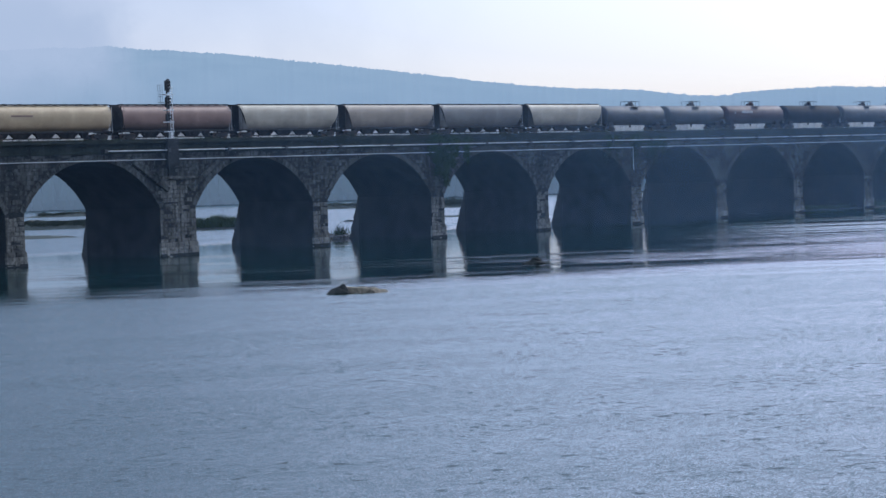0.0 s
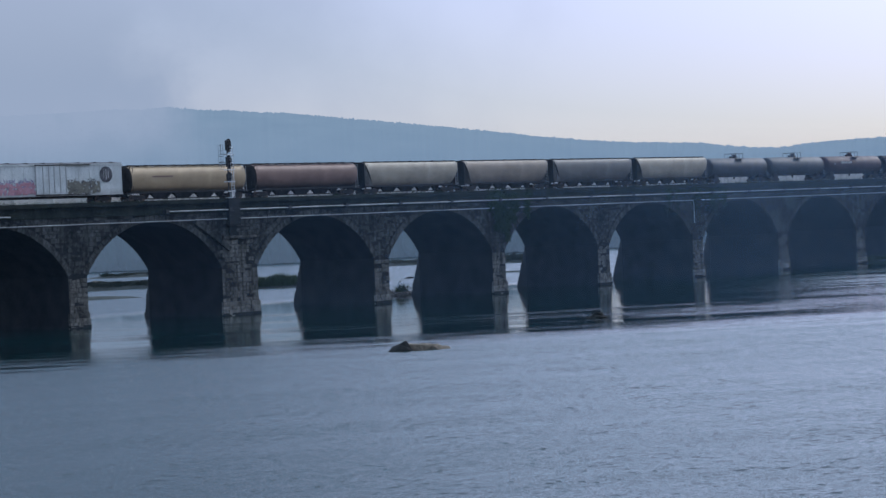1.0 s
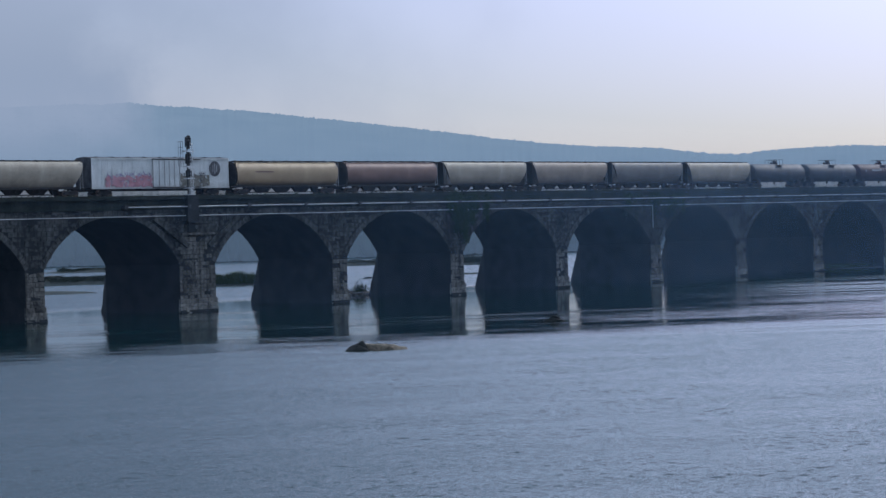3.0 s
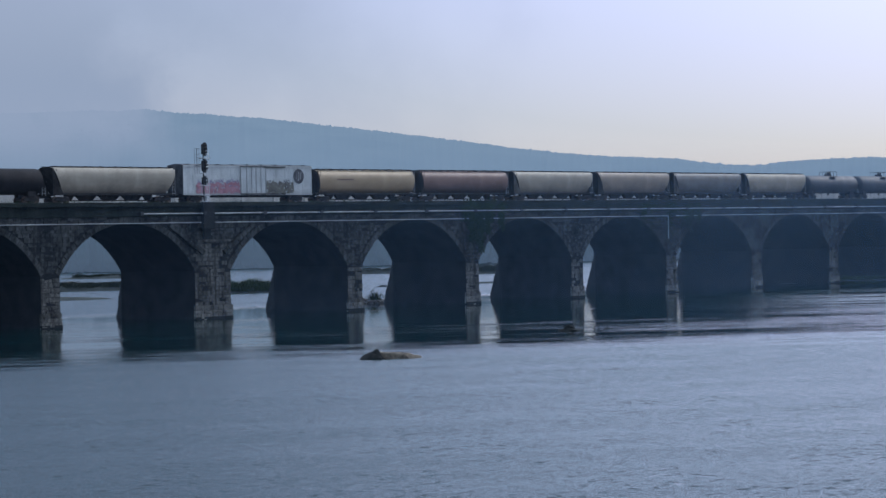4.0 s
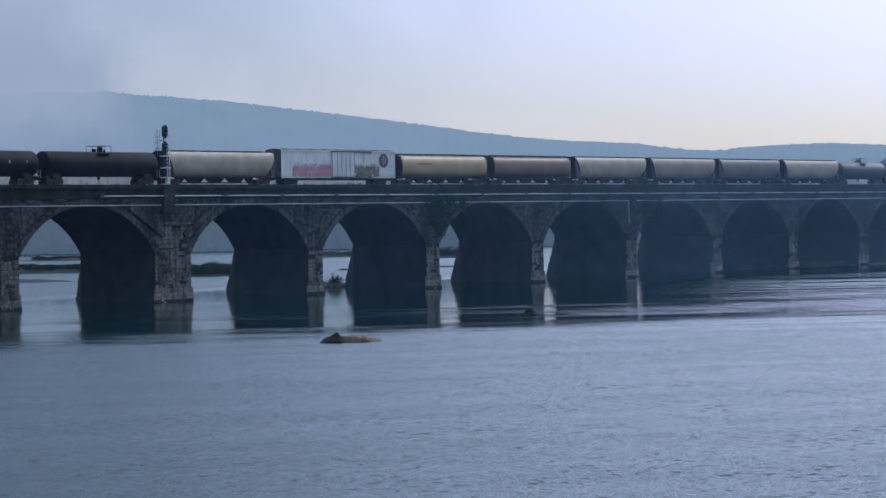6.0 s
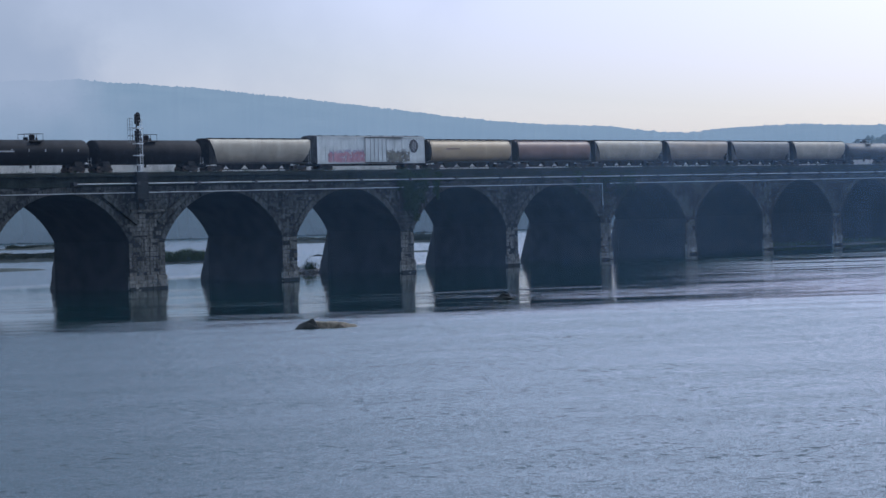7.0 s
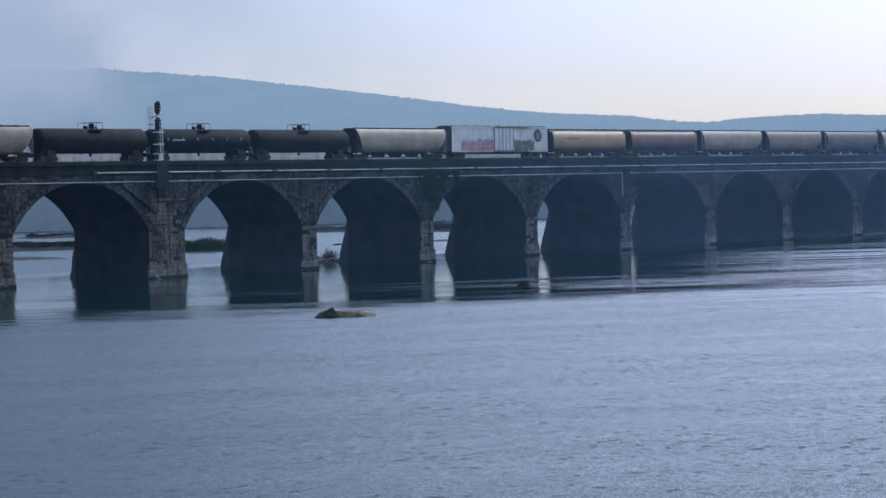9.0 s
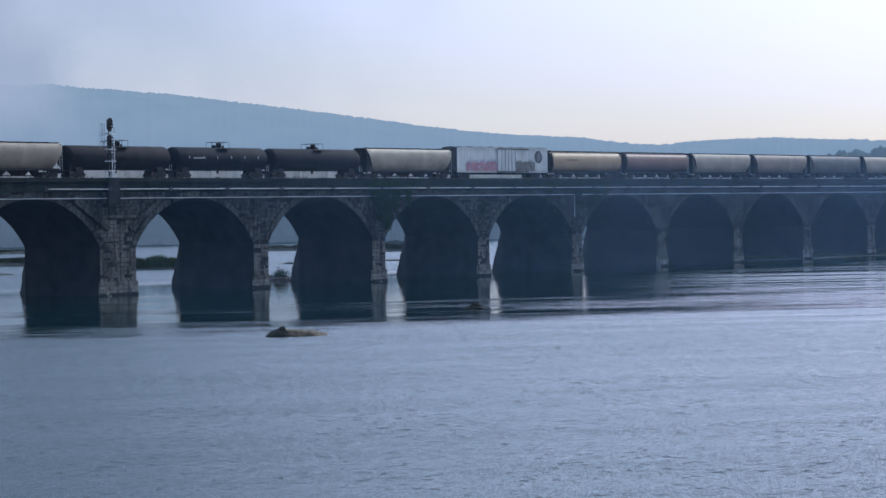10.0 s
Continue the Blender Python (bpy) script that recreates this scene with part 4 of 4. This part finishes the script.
    # slope bracing under both ends
    for s in (-1, 1):
        bm = bmesh.new()
        for y in (-1.3, 1.3):
            bar(bm, (s * (body - 0.15), y, 1.2), (s * (body - 0.15), y, 4.4), 0.06, 6)
            bar(bm, (s * (body - 0.15), y, 1.2), (s * (body - 1.6), y, 1.3), 0.05, 6)
        box(bm, s * (body - 0.15) - 0.6, s * (body - 0.15) + 0.6, -1.4, 1.4, 1.05, 1.12)
        part("end_frame", bm, GRIME_SHADE, car)
    if lettering:
        for k, (x, z, w) in enumerate(((-body + 3.6, 3.05, 3.4),)):
            bm = bmesh.new()
            box(bm, x, x + w, -1.63, -1.58, z, z + 0.2)
            part("lettering_bar", bm, BROWN, shell)
    end_gear(car, half, body, GRIME_SHADE, 4.3)
    for s in (-1, 1):
        truck(s * (half - 2.35), car, wheels)
    return car


def tank_car(name, length, paint, label, wheels, dark_top=True, mark=0):
    car = thing(name, label, "tank car", "train cars")
    half = length / 2
    body = half - 0.5
    r, zc = 1.6, 2.72
    rings = [(-body + 0.5 * (1 - math.cos(math.pi / 2 * k / 8)), r * max(0.02, math.sin(math.pi / 2 * k / 8))) for k in range(9)]
    prof = rings + [(-body * 0.33, r), (body * 0.33, r)] + [(-x, q) for x, q in rings[::-1]]
    bm = bmesh.new()
    loft(bm, [[(x, q * math.cos(2 * math.pi * i / 40), zc + q * math.sin(2 * math.pi * i / 40)) for i in range(40)] for x, q in prof])
    bmesh.ops.recalc_face_normals(bm, faces=bm.faces)
    shell = part("tank", bm, paint, car, smooth=True)
    for x in (-body * 0.62, -body * 0.3, 0.0, body * 0.3, body * 0.62):
        bm = bmesh.new()
        for i in range(40):
            a, b = 2 * math.pi * i / 40, 2 * math.pi * (i + 1) / 40
            v = [bm.verts.new((x + dx, q * math.cos(t), zc + q * math.sin(t))) for dx, q, t in ((-.06, r, a), (.06, r, a), (.06, r, b), (-.06, r, b), (-.06, r + .01, a), (.06, r + .01, a), (.06, r + .01, b), (-.06, r + .01, b))]
            bm.faces.new((v[4], v[7], v[6], v[5]))
            bm.faces.new((v[0], v[4], v[5], v[1]))
            bm.faces.new((v[0], v[3], v[7], v[4]))
            bm.faces.new((v[1], v[5], v[6], v[2]))
        part("band", bm, paint, shell)
    # dome, valve housing and railed platform
    bm = bmesh.new()
    bar(bm, (0.5, 0, zc + r - 0.1), (0.5, 0, zc + r + 0.55), 0.38, 14)
    bar(bm, (0.5, 0, zc + r + 0.55), (0.5, 0, zc + r + 0.66), 0.42, 14, 0.2)
    bar(bm, (-0.5, 0, zc + r - 0.1), (-0.5, 0, zc + r + 0.32), 0.3, 12)
    bar(bm, (1.25, 0, zc + r - 0.1), (1.25, 0, zc + r + 0.25), 0.14, 10)
    part("dome", bm, paint, car)
    bm = bmesh.new()
    for y in (-1.15, 1.15):
        box(bm, -0.75, 1.35, y - 0.28, y + 0.28, zc + r * 0.84, zc + r * 0.84 + 0.05)
        for x in (-0.75, 0.3, 1.35):
            bar(bm, (x, y, zc + r * 0.84), (x, y, zc + r + 0.72), 0.03, 6)
        bar(bm, (-0.75, y, zc + r + 0.72), (1.35, y, zc + r + 0.72), 0.03, 6)
    for x in (-0.75, 1.35):
        bar(bm, (x, -1.15, zc + r + 0.72), (x, 1.15, zc + r + 0.72), 0.03, 6)
    part("platform", bm, GRIME_SHADE, car)
    for y in (-1.5, 1.5):
        bm = bmesh.new()
        for x in (-0.25, 0.25):
            bar(bm, (x, y, 0.9), (x, y * 0.78, zc + r * 0.84), 0.028, 6)
        for i in range(8):
            bar(bm, (-0.25, y, 1.1 + 0.3 * i), (0.25, y, 1.1 + 0.3 * i), 0.02, 6)
        part("side_ladder", bm, GRIME_SHADE, car)
    for s in (-1, 1):
        bm = bmesh.new()
        out = [(-1.2, 0.95), (1.2, 0.95), (1.05, 1.7), (0.6, 1.3), (-0.6, 1.3), (-1.05, 1.7)]
        x = s * (half - 2.3)
        a = [bm.verts.new((x - 0.6, y, z)) for y, z in out]
        b = [bm.verts.new((x + 0.6, y, z)) for y, z in out]
        bm.faces.new(a)
        bm.faces.new(b[::-1])
        for i in range(6):
            bm.faces.new((a[i], a[(i + 1) % 6], b[(i + 1) % 6], b[i]))
        box(bm, min(s * (half - 3.8), s * body), max(s * (half - 3.8), s * body), -0.35, 0.35, 0.8, 1.2)
        bmesh.ops.recalc_face_normals(bm, faces=bm.faces)
        part("saddle", bm, GRIME_SHADE, car)
    bm = bmesh.new()
    bar(bm, (0.2, 0, 0.75), (0.2, 0, 1.3), 0.16, 10)
    part("outlet_valve", bm, GRIME_SHADE, car)
    for i in range(mark):
        bm = bmesh.new()
        x = -body + 2.2 + i * (2 * body - 4.4) / max(1, mark - 1)
        y0 = -(r + 0.012)
        box(bm, x - 0.07, x + 0.07, y0 - 0.01, y0 + 0.05, zc + 0.05, zc + 0.4)
        part("reflector", bm, WORN_WHITE, shell)
    if mark:
        bm = bmesh.new()
        if mark == 1:
            box(bm, -body + 4.4, -body + 7.8, -(r + 0.022), -r + 0.2, zc + 0.25, zc + 0.62)
        else:
            box(bm, -body + 3.0, -body + 5.2, -(r + 0.022), -r + 0.04, zc + 0.02, zc + 0.2)
        part("lettering_bar", bm, WORN_WHITE, shell)
    end_gear(car, half, body, GRIME_SHADE, 2.0)
    for s in (-1, 1):
        truck(s * (half - 2.3), car, wheels)
    return car


def box_car(length, wheels):
    car = thing("insulated_boxcar", "long white boxcar with pink and olive graffiti", "boxcar", "train cars")
    half = length / 2
    b = half - 0.55
    bm = bmesh.new()
    out = [(-1.52, 1.1), (1.52, 1.1), (1.52, 4.85), (1.3, 5.0), (0, 5.12), (-1.3, 5.0), (-1.52, 4.85)]
    loft(bm, [[(x, y, z) for y, z in out] for x in (-b, b)])
    bmesh.ops.recalc_face_normals(bm, faces=bm.faces)
    shell = part("body", bm, BOX_WHITE, car)
    # the end's shade is put into its colour; the roof takes the same dark
    shell.data.materials.append(FADED_BLACK_SHADE)
    for p in shell.data.polygons:
        if abs(p.normal.x) > 0.45 or p.normal.z > 0.3:
            p.material_index = 1
    for i in range(15):
        x = -b + 0.08 + (2 * b - 0.16) * i / 14
        if -2.0 < x < 3.4:
            continue
        for y in (-1.57, 1.52):
            bm = bmesh.new()
            box(bm, x - 0.05, x + 0.05, y + (0.025 if y < 0 else 0), y + (0.05 if y < 0 else 0.025), 1.2, 4.8)
            part("rib", bm, BOX_WHITE, shell)
    bm = bmesh.new()
    box(bm, -b - 0.02, b + 0.02, -1.6, -1.52, 4.72, 4.9)
    box(bm, -b - 0.02, b + 0.02, 1.52, 1.6, 4.72, 4.9)
    box(bm, -b - 0.02, b + 0.02, -1.6, -1.5, 1.02, 1.2)
    part("side_rail", bm, BOX_WHITE, shell)
    for i in range(9):
        bm = bmesh.new()
        x = -b + 1.2 + (2 * b - 2.4) * i / 8
        box(bm, x - 0.1, x + 0.1, -1.3, 1.3, 5.0, 5.1)
        part("roof_rib", bm, GRIME_SHADE, shell)
    bm = bmesh.new()
    box(bm, -1.6, 3.0, -1.66, -1.57, 1.25, 4.7)
    door = part("plug_door", bm, BOX_WHITE, car)
    bm = bmesh.new()
    box(bm, -1.75, 6.6, -1.72, -1.6, 4.72, 4.84)
    box(bm, -1.75, 6.6, -1.72, -1.6, 1.1, 1.22)
    part("door_track", bm, GRIME_SHADE, door)
    for x in (-1.68, -0.6, 0.3, 1.1, 2.0, 2.9):
        bm = bmesh.new()
        bar(bm, (x, -1.69, 1.3), (x, -1.69, 4.7), 0.045, 6)
        part("lock_rod", bm, WORN_WHITE, door)
    bm = bmesh.new()
    n = 28
    prism(bm, [(9.2 + 1.0 * math.cos(2 * math.pi * i / n), 3.55 + 1.0 * math.sin(2 * math.pi * i / n)) for i in range(n)][::-1], -1.585, -1.573)
    disc = part("round_mark", bm, FADED_BLACK_SHADE, car, "faded dark round mark")
    bm = bmesh.new()
    for x0, x1, z0, z1 in ((8.80, 8.92, 3.1, 4.0), (9.14, 9.26, 2.9, 4.2), (9.48, 9.60, 3.1, 4.0)):
        box(bm, x0, x1, -1.594, -1.585, z0, z1)
    part("mark_stroke", bm, WORN_WHITE, disc)

    def scrawl(x0, x1, z0, z1, count, mat, name, seed, wide):
        rng = random.Random(seed)
        bm = bmesh.new()
        for k in range(count):
            x, z = rng.uniform(x0, x1), rng.uniform(z0, z1)
            a = rng.uniform(0, math.pi)
            l = rng.uniform(0.12, 0.42)
            w = rng.uniform(0.06, wide)
            pts = []
            m = 8
            for i in range(m):
                t = 2 * math.pi * i / m
                u, v = l * math.cos(t) * rng.uniform(0.8, 1.1), w * math.sin(t) * rng.uniform(0.8, 1.2)
                pts.append((min(max(x + u * math.cos(a) - v * math.sin(a), x0), x1), min(max(z + u * math.sin(a) + v * math.cos(a), 1.22), z1 + 0.3)))
            y = -1.576 - 0.0004 * k
            f = bm.faces.new([bm.verts.new((px, y, pz)) for px, pz in pts])
        bmesh.ops.recalc_face_normals(bm, faces=bm.faces)
        part(name, bm, mat, car)

    scrawl(-9.6, -1.75, 1.25, 2.6, 230, PINK, "pink_graffiti", 3, 0.2)
    scrawl(-9.4, -1.75, 1.4, 3.0, 110, VIOLET, "violet_graffiti", 4, 0.1)
    scrawl(3.1, 8.2, 1.3, 2.7, 150, OLIVE, "olive_graffiti", 5, 0.22)
    scrawl(3.1, 8.2, 1.4, 3.0, 70, FADED_BLACK_SHADE, "dark_graffiti", 6, 0.08)
    bm = bmesh.new()
    box(bm, -b, b, -0.35, 0.35, 0.75, 1.1)
    for x in (-3.5, 0, 3.5):
        box(bm, x - 0.1, x + 0.1, -1.4, 1.4, 0.9, 1.1)
    part("sill", bm, GRIME_SHADE, car)
    end_gear(car, half, b, GRIME_SHADE, 4.6)
    for s in (-1, 1):
        truck(s * (half - 3.1), car, wheels)
    return car


def paint(name, dark, light, grime=(0.05, 0.045, 0.04), reach=1.9, rough=0.55, streak=0.14):
    return surface(name, dark, light, 0.5, 7.0, rough, bump=0.006, world_space=False, streak=streak, low=(grime, reach))


# dirty running gear; on the car ends it carries their shade as well
GRIME_SHADE = surface("brake_dust_and_shade", (0.018, 0.017, 0.0165), (0.056, 0.05, 0.046), 1.5, 12.0, 0.85, world_space=False)
BOX_WHITE = paint("worn_white_paint", (0.46, 0.49, 0.485), (0.72, 0.745, 0.73), (0.22, 0.2, 0.19), 1.1)
LADDER = surface("pale_ladder", (0.22, 0.22, 0.22), (0.42, 0.42, 0.41), 3, 20, 0.6, world_space=False)
WORN_WHITE = surface("worn_lettering", (0.24, 0.24, 0.245), (0.46, 0.46, 0.46), 3, 20, 0.7, world_space=False)
FADED_BLACK_SHADE = surface("faded_black_and_shade", (0.04, 0.04, 0.045), (0.14, 0.14, 0.15), 1.5, 9, 0.8, world_space=False)
PINK = surface("pink_spray", (0.38, 0.18, 0.22), (0.54, 0.32, 0.36), 1.5, 8, 0.6, world_space=False)
VIOLET = surface("violet_spray", (0.20, 0.17, 0.28), (0.42, 0.40, 0.50), 1.5, 8, 0.6, world_space=False)
OLIVE = surface("olive_spray", (0.10, 0.098, 0.08), (0.23, 0.22, 0.18), 1.5, 8, 0.6, world_space=False)
ORANGE = paint("faded_orange_paint", (0.29, 0.213, 0.125), (0.45, 0.345, 0.212), (0.09, 0.075, 0.06), 1.3, streak=0.08)
BROWN = paint("oxide_brown_paint", (0.14, 0.085, 0.068), (0.24, 0.155, 0.125), reach=1.9, streak=0.08)
CREAM = paint("soiled_cream_paint", (0.265, 0.234, 0.182), (0.45, 0.40, 0.315), reach=1.7, streak=0.08)
TAN = paint("soiled_tan_paint", (0.215, 0.176, 0.136), (0.355, 0.298, 0.235), reach=1.7, streak=0.08)
GREY = paint("dull_grey_paint", (0.125, 0.12, 0.11), (0.215, 0.205, 0.188), reach=1.9, streak=0.08)
BLACK = paint("glossy_black_paint", (0.006, 0.007, 0.009), (0.019, 0.02, 0.024), (0.015, 0.014, 0.014), 1.2, 0.78)
SOOT = paint("dusty_black_paint", (0.009, 0.009, 0.010), (0.026, 0.024, 0.026), (0.016, 0.015, 0.015), 1.2, 0.8)
STEELBLUE = paint("dusty_grey_tank_paint", (0.05, 0.053, 0.06), (0.10, 0.104, 0.115), (0.025, 0.025, 0.027), 1.9, 0.65)
MAROON = paint("dark_maroon_paint", (0.038, 0.022, 0.024), (0.085, 0.055, 0.06), (0.022, 0.02, 0.02), 1.6, 0.65)

SPEED, COUPLING = 12.6, -30.17
rolling, wheels = [], []


def make_train():
    H, T = covered_hopper, tank_car
    consist = [
        (-145.4, -124.5, lambda n: H("covered_hopper", n, TAN, "grey-tan covered hopper car with grimy lower side", "slope", wheels)),
        (-124.5, -105.6, lambda n: T("tank_car", n, SOOT, "dusty black tank car with railed dome platform", wheels)),
        (-105.6, -86.9, lambda n: T("tank_car", n, BLACK, "glossy black tank car with white reflector marks", wheels, mark=6)),
        (-86.9, -67.2, lambda n: T("tank_car", n, SOOT, "dusty black tank car with railed dome platform", wheels)),
        (-67.2, -45.9, lambda n: H("covered_hopper", n, CREAM, "soiled cream covered hopper car with sloping end", "slope", wheels)),
        (-45.9, -21.3, lambda n: box_car(n, wheels)),
        (-21.3, 0.0, lambda n: H("covered_hopper", n, ORANGE, "faded orange round-sided covered hopper car", "round", wheels, True)),
        (0.0, 21.0, lambda n: H("covered_hopper", n, BROWN, "oxide brown round-sided covered hopper car", "round", wheels)),
        (21.0, 41.8, lambda n: H("covered_hopper", n, CREAM, "soiled cream covered hopper car with grey end plates", "slope", wheels, False, True)),
        (41.8, 62.4, lambda n: H("covered_hopper", n, TAN, "soiled tan covered hopper car with sloping end", "slope", wheels)),
        (62.4, 83.4, lambda n: H("covered_hopper", n, GREY, "dull grey covered hopper car with sloping end", "slope", wheels, False, True)),
        (83.4, 103.9, lambda n: H("covered_hopper", n, CREAM, "soiled cream covered hopper car with sloping end", "slope", wheels)),
        (103.9, 121.6, lambda n: T("tank_car", n, STEELBLUE, "dusty grey tank car with dark lower half", wheels)),
        (121.6, 139.5, lambda n: T("tank_car", n, STEELBLUE, "dusty grey tank car with dark lower half", wheels)),
        (139.5, 158.8, lambda n: T("tank_car", n, MAROON, "dark maroon tank car with pale lettering panel", wheels, mark=1)),
        (158.8, 178.5, lambda n: T("tank_car", n, SOOT, "dusty black tank car with railed dome platform", wheels)),
        (178.5, 198.0, lambda n: T("tank_car", n, STEELBLUE, "dusty grey tank car with dark lower half", wheels)),
        (198.0, 216.0, lambda n: T("tank_car", n, STEELBLUE, "dusty grey tank car with dark lower half", wheels)),
    ]
    for a, b, build in consist:
        rolling.append((build(b - a), (a + b) / 2))


FAR_TOP, RAIL_TOP, TRACK = 17.0, 14.80, 9.1
river = make_ground()
make_ridge()
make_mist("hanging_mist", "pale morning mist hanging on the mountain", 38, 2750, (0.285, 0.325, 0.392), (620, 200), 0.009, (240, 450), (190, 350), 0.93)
# a second glowing sheet, added to dull the left of the sky
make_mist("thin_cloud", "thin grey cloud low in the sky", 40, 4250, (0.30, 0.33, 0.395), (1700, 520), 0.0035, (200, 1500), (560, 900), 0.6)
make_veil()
make_far_bank()
bridge = make_bridge()
make_train()
make_signal()
make_island(66, 92, 32, 10, -42, 0.3, 2800, 3, 1.0, None, True)
make_island(75, 150, 36, 13, -44, 1.35, 2400, 5, 0.6, SCRUB)
make_island(26.5, 97, 16, 7, -42, 0.5, 0, 7)
make_island(176, 247, 44, 12, -48, 1.1, 1500, 9, 0.35, SCRUB)
make_island(150, 268, 16, 5, -48, 0.5, 0, 10)
make_island(206, 191, 46, 11, -48, 1.2, 1800, 15, 0.45, SCRUB)
make_island(202, 149, 44, 9, -48, 0.7, 2200, 16, 1.1, SCRUB)
make_island(121, 81, 18, 3.5, -48, 0.28, 0, 17)
make_island(170, 4, 96, 14, -6, 0.22, 2600, 12, 0.42)
# one boulder as two rocks: lit side coloured tan, shaded end coloured dark
make_rock(-84.2, -83.3, -42, [(-0.5, 0.1, -0.02, 1.1, 0.7, 0.6, -0.1), (0.6, -0.1, -0.05, 1.45, 0.7, 0.52, -0.1), (1.7, 0.1, -0.12, 1.0, 0.5, 0.36, 0.0)], "tan sunlit side of a weathered boulder low in the river", 2, TANROCK)
make_rock(-85.75, -82.5, -42, [(-0.2, 0, -0.08, 1.15, 0.75, 0.62, 0.2), (0.3, 0.1, 0.0, 0.7, 0.55, 0.7, -0.1)], "dark shaded end of the tan boulder", 3, DARKROCK)
make_rock(-40.0, -66.8, -42, [(0, 0, -0.1, 1.45, 0.7, 0.42, 0), (0.1, 0.1, 0.05, 0.75, 0.45, 0.5, 0)], "small dark boulder low in the river", 6, DARKROCK)
for i, (x, y, w) in enumerate(((62, 152, 2.2), (66, 149, 1.5), (70, 150, 2.6), (75, 147, 1.8), (79, 143, 2.4), (56, 158, 1.6), (84, 140, 1.9), (93, 190, 2.0), (99, 185, 2.6), (104, 182, 1.6))):
    make_rock(x, y, -42, [(0, 0, 0, w, w * 0.6, w * 0.42, 0.1)], "dark weathered rock on a gravel bar", 20 + i)
make_rock(99.3, 88.6, -42, [(0, 0, -0.1, 1.8, 0.9, 0.5, 0)], "small dark boulder low in the river", 9, DARKROCK)
make_driftwood()
make_ivy(21.0, 29.6, 7.4, 14.3, 5200, 31, "dark green ivy hanging over the stone wall")
make_ivy(63.0, 72.0, 9.0, 14.2, 700, 32, "thin ivy on the stone spandrel")
make_ivy(70.5, 79.0, 9.5, 13.6, 700, 33, "thin ivy on the stone spandrel")
make_weeds()
make_stones(bridge)


def motions():
    walk(river, [(t, pose(0, -0.55 * t, 0)) for t in (0.0, 2.5, 5.0, 7.5, 10.0)])
    for car, offset in rolling:
        walk(car, [(t / 2, pose(COUPLING + offset + SPEED * t / 2, TRACK, RAIL_TOP)) for t in range(21)])
    turn = math.degrees(SPEED / 0.457) / FPS
    spin = [(k / FPS, k * turn) for k in range(301)]
    for w, dx in wheels:
        walk(w, [(t, pose(dx, 0, 0.457, 0, a, 0)) for t, a in spin])


motions()
